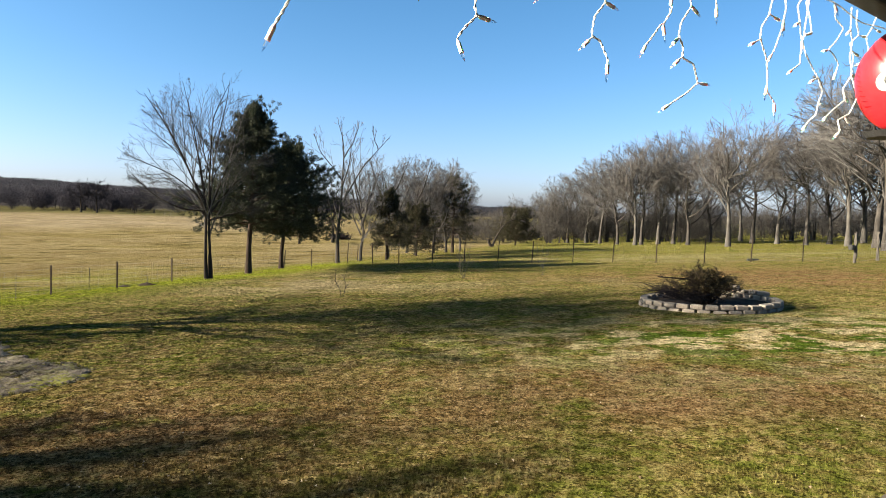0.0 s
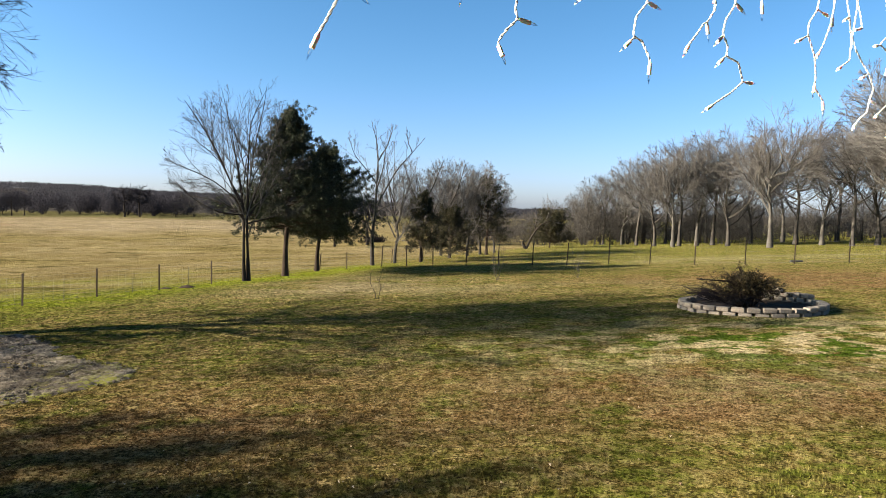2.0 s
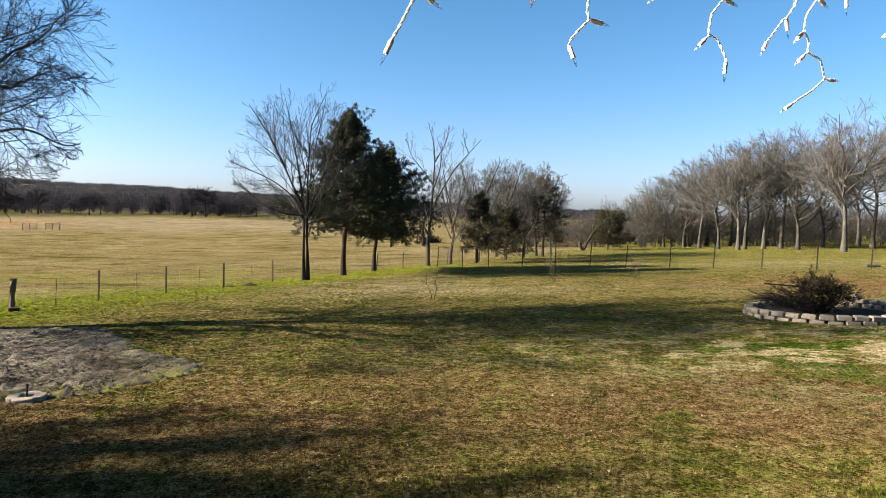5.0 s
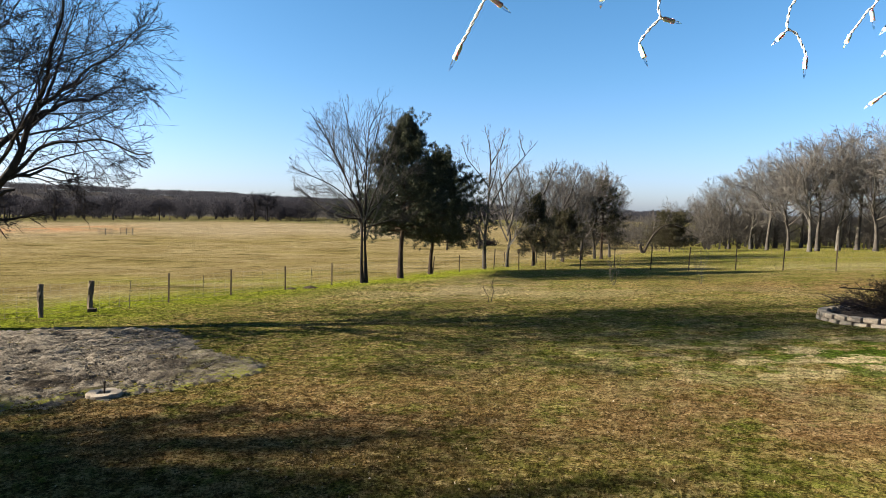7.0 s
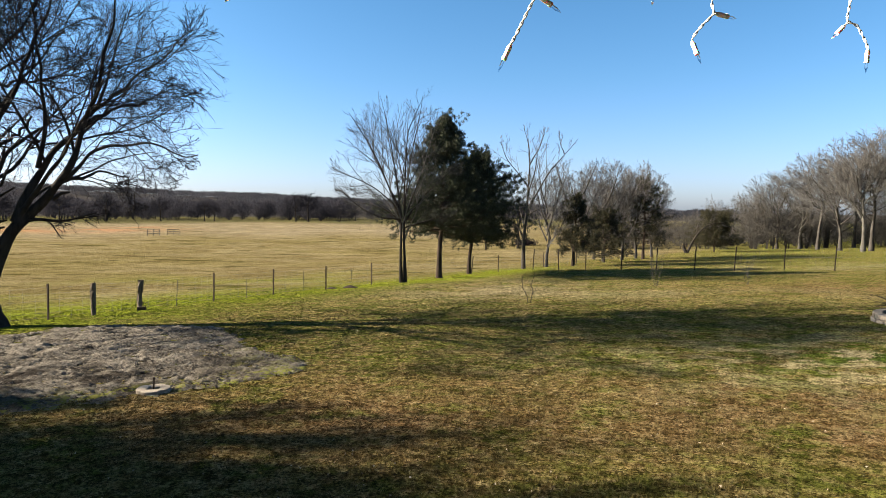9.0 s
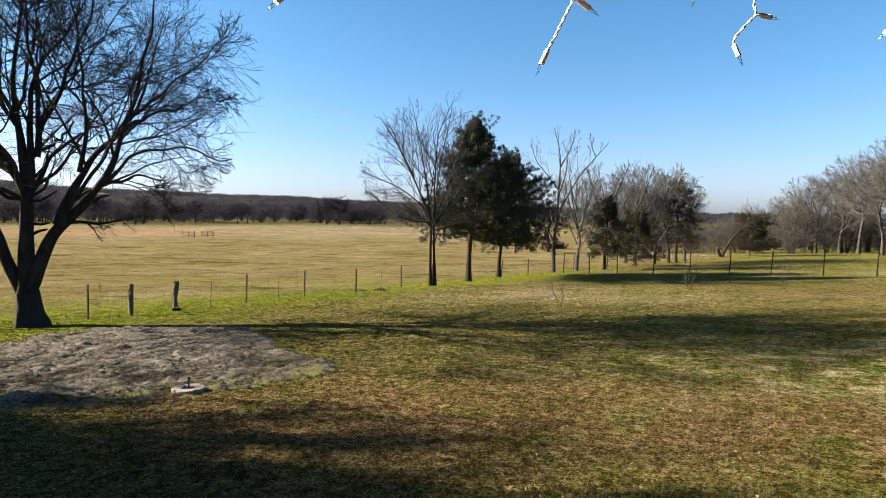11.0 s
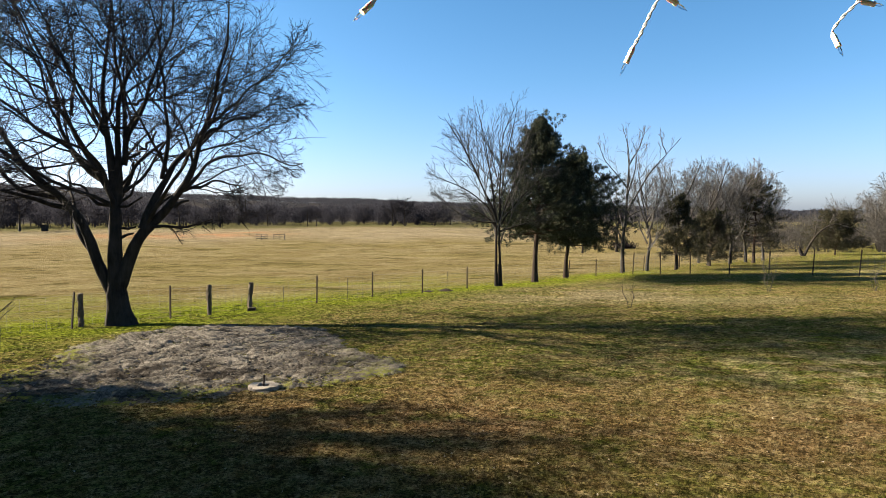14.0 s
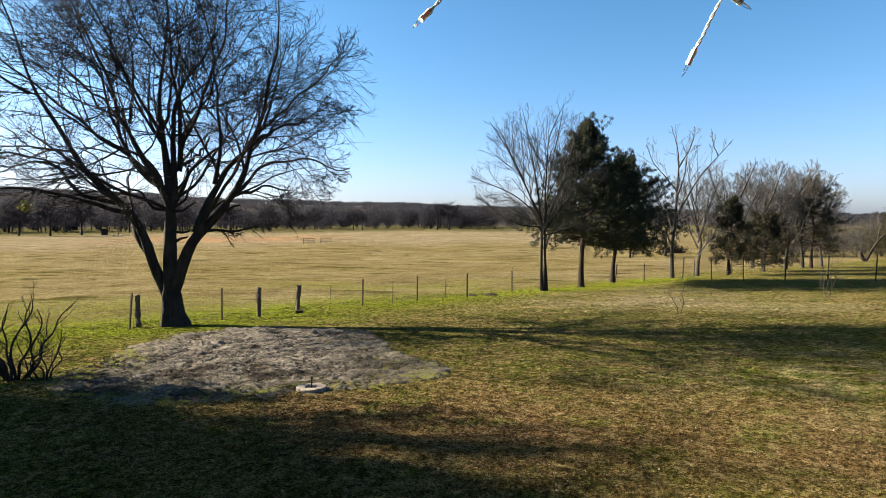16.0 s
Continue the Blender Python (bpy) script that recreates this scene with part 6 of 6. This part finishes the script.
def strand(line, end, sides):
    """One hanging drop: its joints, the end of its last socket, and side sockets as (from, to), all as (along the eave, height)."""
    s0, z0 = line[0]
    top = [(s0 + (3.2 - z0) * 0.12, 3.18)] if z0 < 3.12 else []
    pts = np.array([eave_point(s, z, 0.90 + RS.normal(0, 0.006)) for s, z in top + line + [end]])
    t = empty("icicle_light_drop", *pts[0], label="white icicle light drop with clear bulbs hanging from the eave", category="string light", group="icicle lights")
    inv = Matrix.Translation(-Vector(pts[0]))
    d = pts[-1] - pts[-2]
    d /= np.linalg.norm(d)
    body = np.concatenate([pts[:-1], [pts[-1] - d * 0.025]])
    n = max(12, int(np.linalg.norm(np.diff(body, axis=0), axis=1).sum() / 0.0035))
    P = resample(body, n, RS)
    for _ in range(3):
        P[1:-1] = (P[:-2] + 2 * P[1:-1] + P[2:]) / 4
    chunks = [twisted(P)]
    out = np.array([N.x, N.y, 0.0])
    lamps = []
    for a, b in sides:
        # each side lamp leaves the cord at its nearest point, on a short tail where it needs one
        a, b = eave_point(*a), eave_point(*b)
        root = P[np.argmin(np.linalg.norm((P - a) - ((P - a) @ out)[:, None] * out, axis=1))]
        b = b + out * ((root - b) @ out)
        d = (b - root) / np.linalg.norm(b - root)
        base = root + d * max(0.0, np.linalg.norm(b - root) - 0.030)
        lamps.append((base, b))
        if np.linalg.norm(base - root) > 0.002:
            chunks.append(twisted(np.linspace(root, base + d * 0.002, 8)))
    o = part("cord", np_mesh("cord", *join(chunks), M_WHITE_WIRE, True), None, t, "white twisted cord")
    o.matrix_basis = inv
    socket(t, inv, body[-1], pts[-1])
    for base, b in lamps:
        socket(t, inv, base, b)


strand([(0.405, 2.837), (0.395, 2.808), (0.383, 2.784), (0.372, 2.766), (0.366, 2.755)], (0.357, 2.730), [((0.407, 2.825), (0.431, 2.812))])
strand([(0.643, 2.916), (0.629, 2.877)], (0.617, 2.851), [])
strand([(0.752, 2.923), (0.746, 2.889), (0.738, 2.854), (0.740, 2.838), (0.722, 2.818), (0.709, 2.796)], (0.712, 2.769), [((0.744, 2.835), (0.773, 2.835))])
strand([(0.952, 2.971), (0.932, 2.935)], (0.902, 2.906), [])
strand([(1.093, 3.004), (1.099, 2.964), (1.110, 2.943), (1.081, 2.909), (1.074, 2.866), (1.097, 2.860), (1.109, 2.818)], (1.109, 2.789), [((1.120, 2.941), (1.142, 2.937)), ((1.069, 2.857), (1.045, 2.838))])
strand([(1.343, 3.051), (1.343, 2.972), (1.330, 2.940), (1.310, 2.934), (1.281, 2.901), (1.261, 2.879)], (1.245, 2.859), [((1.330, 2.937), (1.335, 2.910)), ((1.345, 3.009), (1.342, 2.986))])
strand([(1.437, 3.059), (1.445, 3.006), (1.406, 2.960), (1.376, 2.919), (1.388, 2.893), (1.388, 2.868), (1.443, 2.862), (1.485, 2.823), (1.435, 2.790), (1.388, 2.765)], (1.351, 2.743), [((1.452, 3.005), (1.476, 2.994)), ((1.369, 2.915), (1.350, 2.893)), ((1.383, 2.865), (1.352, 2.844)), ((1.488, 2.822), (1.528, 2.825))])
strand([(1.539, 3.082), (1.540, 3.020)], (1.543, 2.998), [])
strand([(1.829, 3.133), (1.825, 3.060), (1.784, 3.020), (1.772, 2.984), (1.811, 2.931), (1.837, 2.881), (1.844, 2.853), (1.879, 2.821)], (1.886, 2.796), [((1.839, 3.056), (1.886, 3.057)), ((1.760, 2.982), (1.715, 2.957)), ((1.839, 2.865), (1.838, 2.849))])
strand([(1.895, 3.148), (1.913, 3.095), (1.896, 3.035), (1.857, 2.967)], (1.821, 2.932), [((1.901, 3.055), (1.903, 3.036))])
strand([(2.053, 3.183), (2.004, 3.125), (1.996, 3.070), (2.038, 3.041), (2.053, 2.989), (2.102, 2.956), (2.126, 2.924), (2.156, 2.886), (2.178, 2.856), (2.139, 2.813), (2.117, 2.793)], (2.074, 2.762), [((1.996, 3.074), (1.965, 3.056)), ((2.119, 2.920), (2.070, 2.904)), ((2.177, 2.858), (2.217, 2.848)), ((2.040, 3.028), (2.047, 3.009))])
strand([(2.083, 3.189), (2.058, 3.147), (2.073, 3.099), (2.045, 3.046)], (2.023, 3.039), [])
strand([(2.053, 2.989), (2.024, 2.954)], (1.948, 2.917), [])
strand([(2.217, 3.177), (2.262, 3.136), (2.293, 3.109), (2.252, 3.062), (2.218, 3.031), (2.259, 3.021), (2.294, 2.996)], (2.284, 2.946), [((2.223, 3.030), (2.178, 3.019)), ((2.226, 3.172), (2.236, 3.161))])
strand([(2.353, 3.191), (2.356, 3.117), (2.390, 3.082), (2.384, 3.032), (2.408, 2.979), (2.374, 2.927), (2.361, 2.889), (2.278, 2.842)], (2.206, 2.807), [((2.351, 3.116), (2.327, 3.097)), ((2.385, 3.055), (2.449, 3.048)), ((2.364, 2.901), (2.386, 2.885))])
strand([(2.427, 3.198), (2.411, 3.154), (2.441, 3.118), (2.404, 3.084), (2.407, 3.036), (2.431, 2.982), (2.458, 2.909), (2.402, 2.845), (2.336, 2.819), (2.307, 2.778)], (2.283, 2.758), [((2.437, 3.115), (2.500, 3.121)), ((2.408, 2.975), (2.456, 2.976)), ((2.381, 2.827), (2.412, 2.815))])
strand([(2.588, 3.207), (2.564, 3.164), (2.520, 3.124), (2.533, 3.080), (2.500, 3.039)], (2.463, 3.022), [((2.570, 3.161), (2.639, 3.164))])

strand([(0.012, 2.83), (0.003, 2.812), (-0.008, 2.80)], (-0.030, 2.776), [])


def build_cable():
    t = empty("icicle_light_cable", *eave_point(-3.0, 3.18), label="white main cord of the icicle lights clipped under the eave", category="string light", group="icicle lights")
    inv = Matrix.Translation(-Vector(eave_point(-3.0, 3.18)))
    s = np.linspace(-3.0, 5.0, 1600)
    P = np.stack([eave_point(a, 3.185 - 0.018 * abs(math.sin(a * 7.0)) ** 2) for a in s])
    v, q = twisted(P, 0.03)
    o = part("cord", np_mesh("cord", v, [q], M_WHITE_WIRE, True), None, t)
    o.matrix_basis = inv


build_cable()


# ---- red gourd hanging from the eave ----
def build_gourd():
    p = Vector((1.150, 1.609, 2.834))
    t = empty("hanging_gourd", *p, label="glossy red painted gourd birdhouse hanging from the eave", category="birdhouse")
    n, s = 22, 32
    ang = np.linspace(0, math.pi, n)
    z = -np.cos(ang) * 0.165
    r = np.sin(ang) ** 0.9 * 0.135 * (1 - 0.12 * np.cos(ang + 0.4))
    z = np.where(z > 0.12, 0.12 + (z - 0.12) * 1.5, z)
    P = np.stack([np.zeros(n), np.zeros(n), z], 1)
    v, q = tubes(P[None], np.maximum(r, 0.004)[None], s)
    part("body", np_mesh("body", v, [q], M_RED, True), None, t)
    order = np.argsort(z)

    def painted(name, material, turn, up, wide, tall, lift, label, tilt=0.0):
        """A patch of paint that follows the body's curve."""
        a = np.linspace(0, 2 * math.pi, 20, endpoint=False)
        rings = []
        for k in (0.02, 0.5, 1.0):
            du, dv = np.cos(a) * wide * k, np.sin(a) * tall * k
            rings.append((du * math.cos(tilt) - dv * math.sin(tilt), du * math.sin(tilt) + dv * math.cos(tilt)))
        du, dv = np.concatenate([k[0] for k in rings]), up + np.concatenate([k[1] for k in rings])
        rad = np.interp(dv, z[order], r[order]) + lift
        ang2 = radians(turn) + du / rad
        vv = np.stack([np.cos(ang2) * rad, np.sin(ang2) * rad, dv], 1)
        i, j = np.meshgrid(np.arange(2) * 20, np.arange(20), indexing="ij")
        qq = np.stack([i + j, i + (j + 1) % 20, i + 20 + (j + 1) % 20, i + 20 + j], -1).reshape(-1, 4)
        part(name, np_mesh(name, vv, [qq[:, ::-1], np.arange(20)[None, :]], material, True), None, t, label)

    painted("pale_patch", M_CREAM, -145, -0.012, 0.032, 0.032, 0.0025, "cream painted oval")
    painted("dark_spot", M_STEEL, -141, -0.008, 0.015, 0.017, 0.0045, "black painted dot")
    for i in range(9):
        painted("brush_stroke", M_DARK_RED, -196 + 2.0 * i, 0.062 - 0.018 * i, 0.0016, 0.016, 0.002, "thin dark red brush stroke", 1.0 + 0.06 * i)
    bm = bmesh.new()
    cone(bm, (0, 0, 0.17), (0.0, 0, 0.555), 0.003, 0.003, 6)
    part("hanger", bm, M_STEEL, t, "thin wire hanger")
    bm = bmesh.new()
    cone(bm, (-0.02, 0, -0.185), (-0.02, 0, -0.165), 0.08, 0.095, 24)
    part("tray", bm, M_STEEL, t, "dark round tray under the body")
    t.scale = (0.74, 0.74, 0.74)


build_gourd()


# ---- grass tufts on the lawn ----
def build_grass():
    rng = np.random.default_rng(111)
    tufts, blades = 108000, 7
    az = np.radians(rng.uniform(-44, 72, tufts))
    r = 3.9 * (31.0 / 3.9) ** rng.uniform(0, 1, tufts)
    x, y = -np.sin(az) * r, np.cos(az) * r
    ok = (fence_side(x, y) < 2.5) & (dirt_edge(x, y) > 0.93 - 0.16 * (np_noise(x, y, 2.4, 18) > 0.35)) & (np.hypot(x - 7.18, y - 16.78) > 1.9)
    x, y, r = x[ok], y[ok], r[ok]
    n = len(x)
    tone = rng.uniform(0, 1, n)
    big = rng.uniform(0.55, 1.25, n) * (0.75 + 0.35 * np.clip(np_noise(x, y, 1.4, 13) + 0.4, 0, 1.4))
    wide = 0.0030 * r ** 0.8 * rng.uniform(0.7, 1.3, n)
    x, y, r, tone, big, wide = (np.repeat(q, blades) for q in (x, y, r, tone, big, wide))
    n = len(x)
    b = rng.uniform(0, 6.283, n)
    q = wide * rng.uniform(0, 1, n) ** 0.5
    x, y = x + np.cos(b) * q, y + np.sin(b) * q
    h = rng.uniform(0.016, 0.034, n) * big * (1 + 0.012 * r)
    w = rng.uniform(0.0018, 0.0036, n) * (0.55 + 0.10 * r)
    a = rng.uniform(0, 6.283, n)
    lean = rng.uniform(0.05, 0.75, n) * h
    z = terrain(x, y) + relief(x, y) - 0.004
    v = np.stack([np.stack([x - np.cos(a) * w, y - np.sin(a) * w, z], 1), np.stack([x + np.cos(a) * w, y + np.sin(a) * w, z], 1), np.stack([x + np.cos(b) * lean, y + np.sin(b) * lean, z + h], 1)], 1).reshape(-1, 3)
    me = np_mesh("grass", v, [np.arange(3 * n).reshape(-1, 3)], M_BLADE)
    put_masks(me, ground_masks(v[:, 0], v[:, 1]))
    put_masks(me, dict(tone=np.repeat(0.2 + 0.7 * tone, 3)))
    tagged(new("grass", me), "short mown winter grass, straw, olive and russet", "grass", kind="stuff")


build_grass()
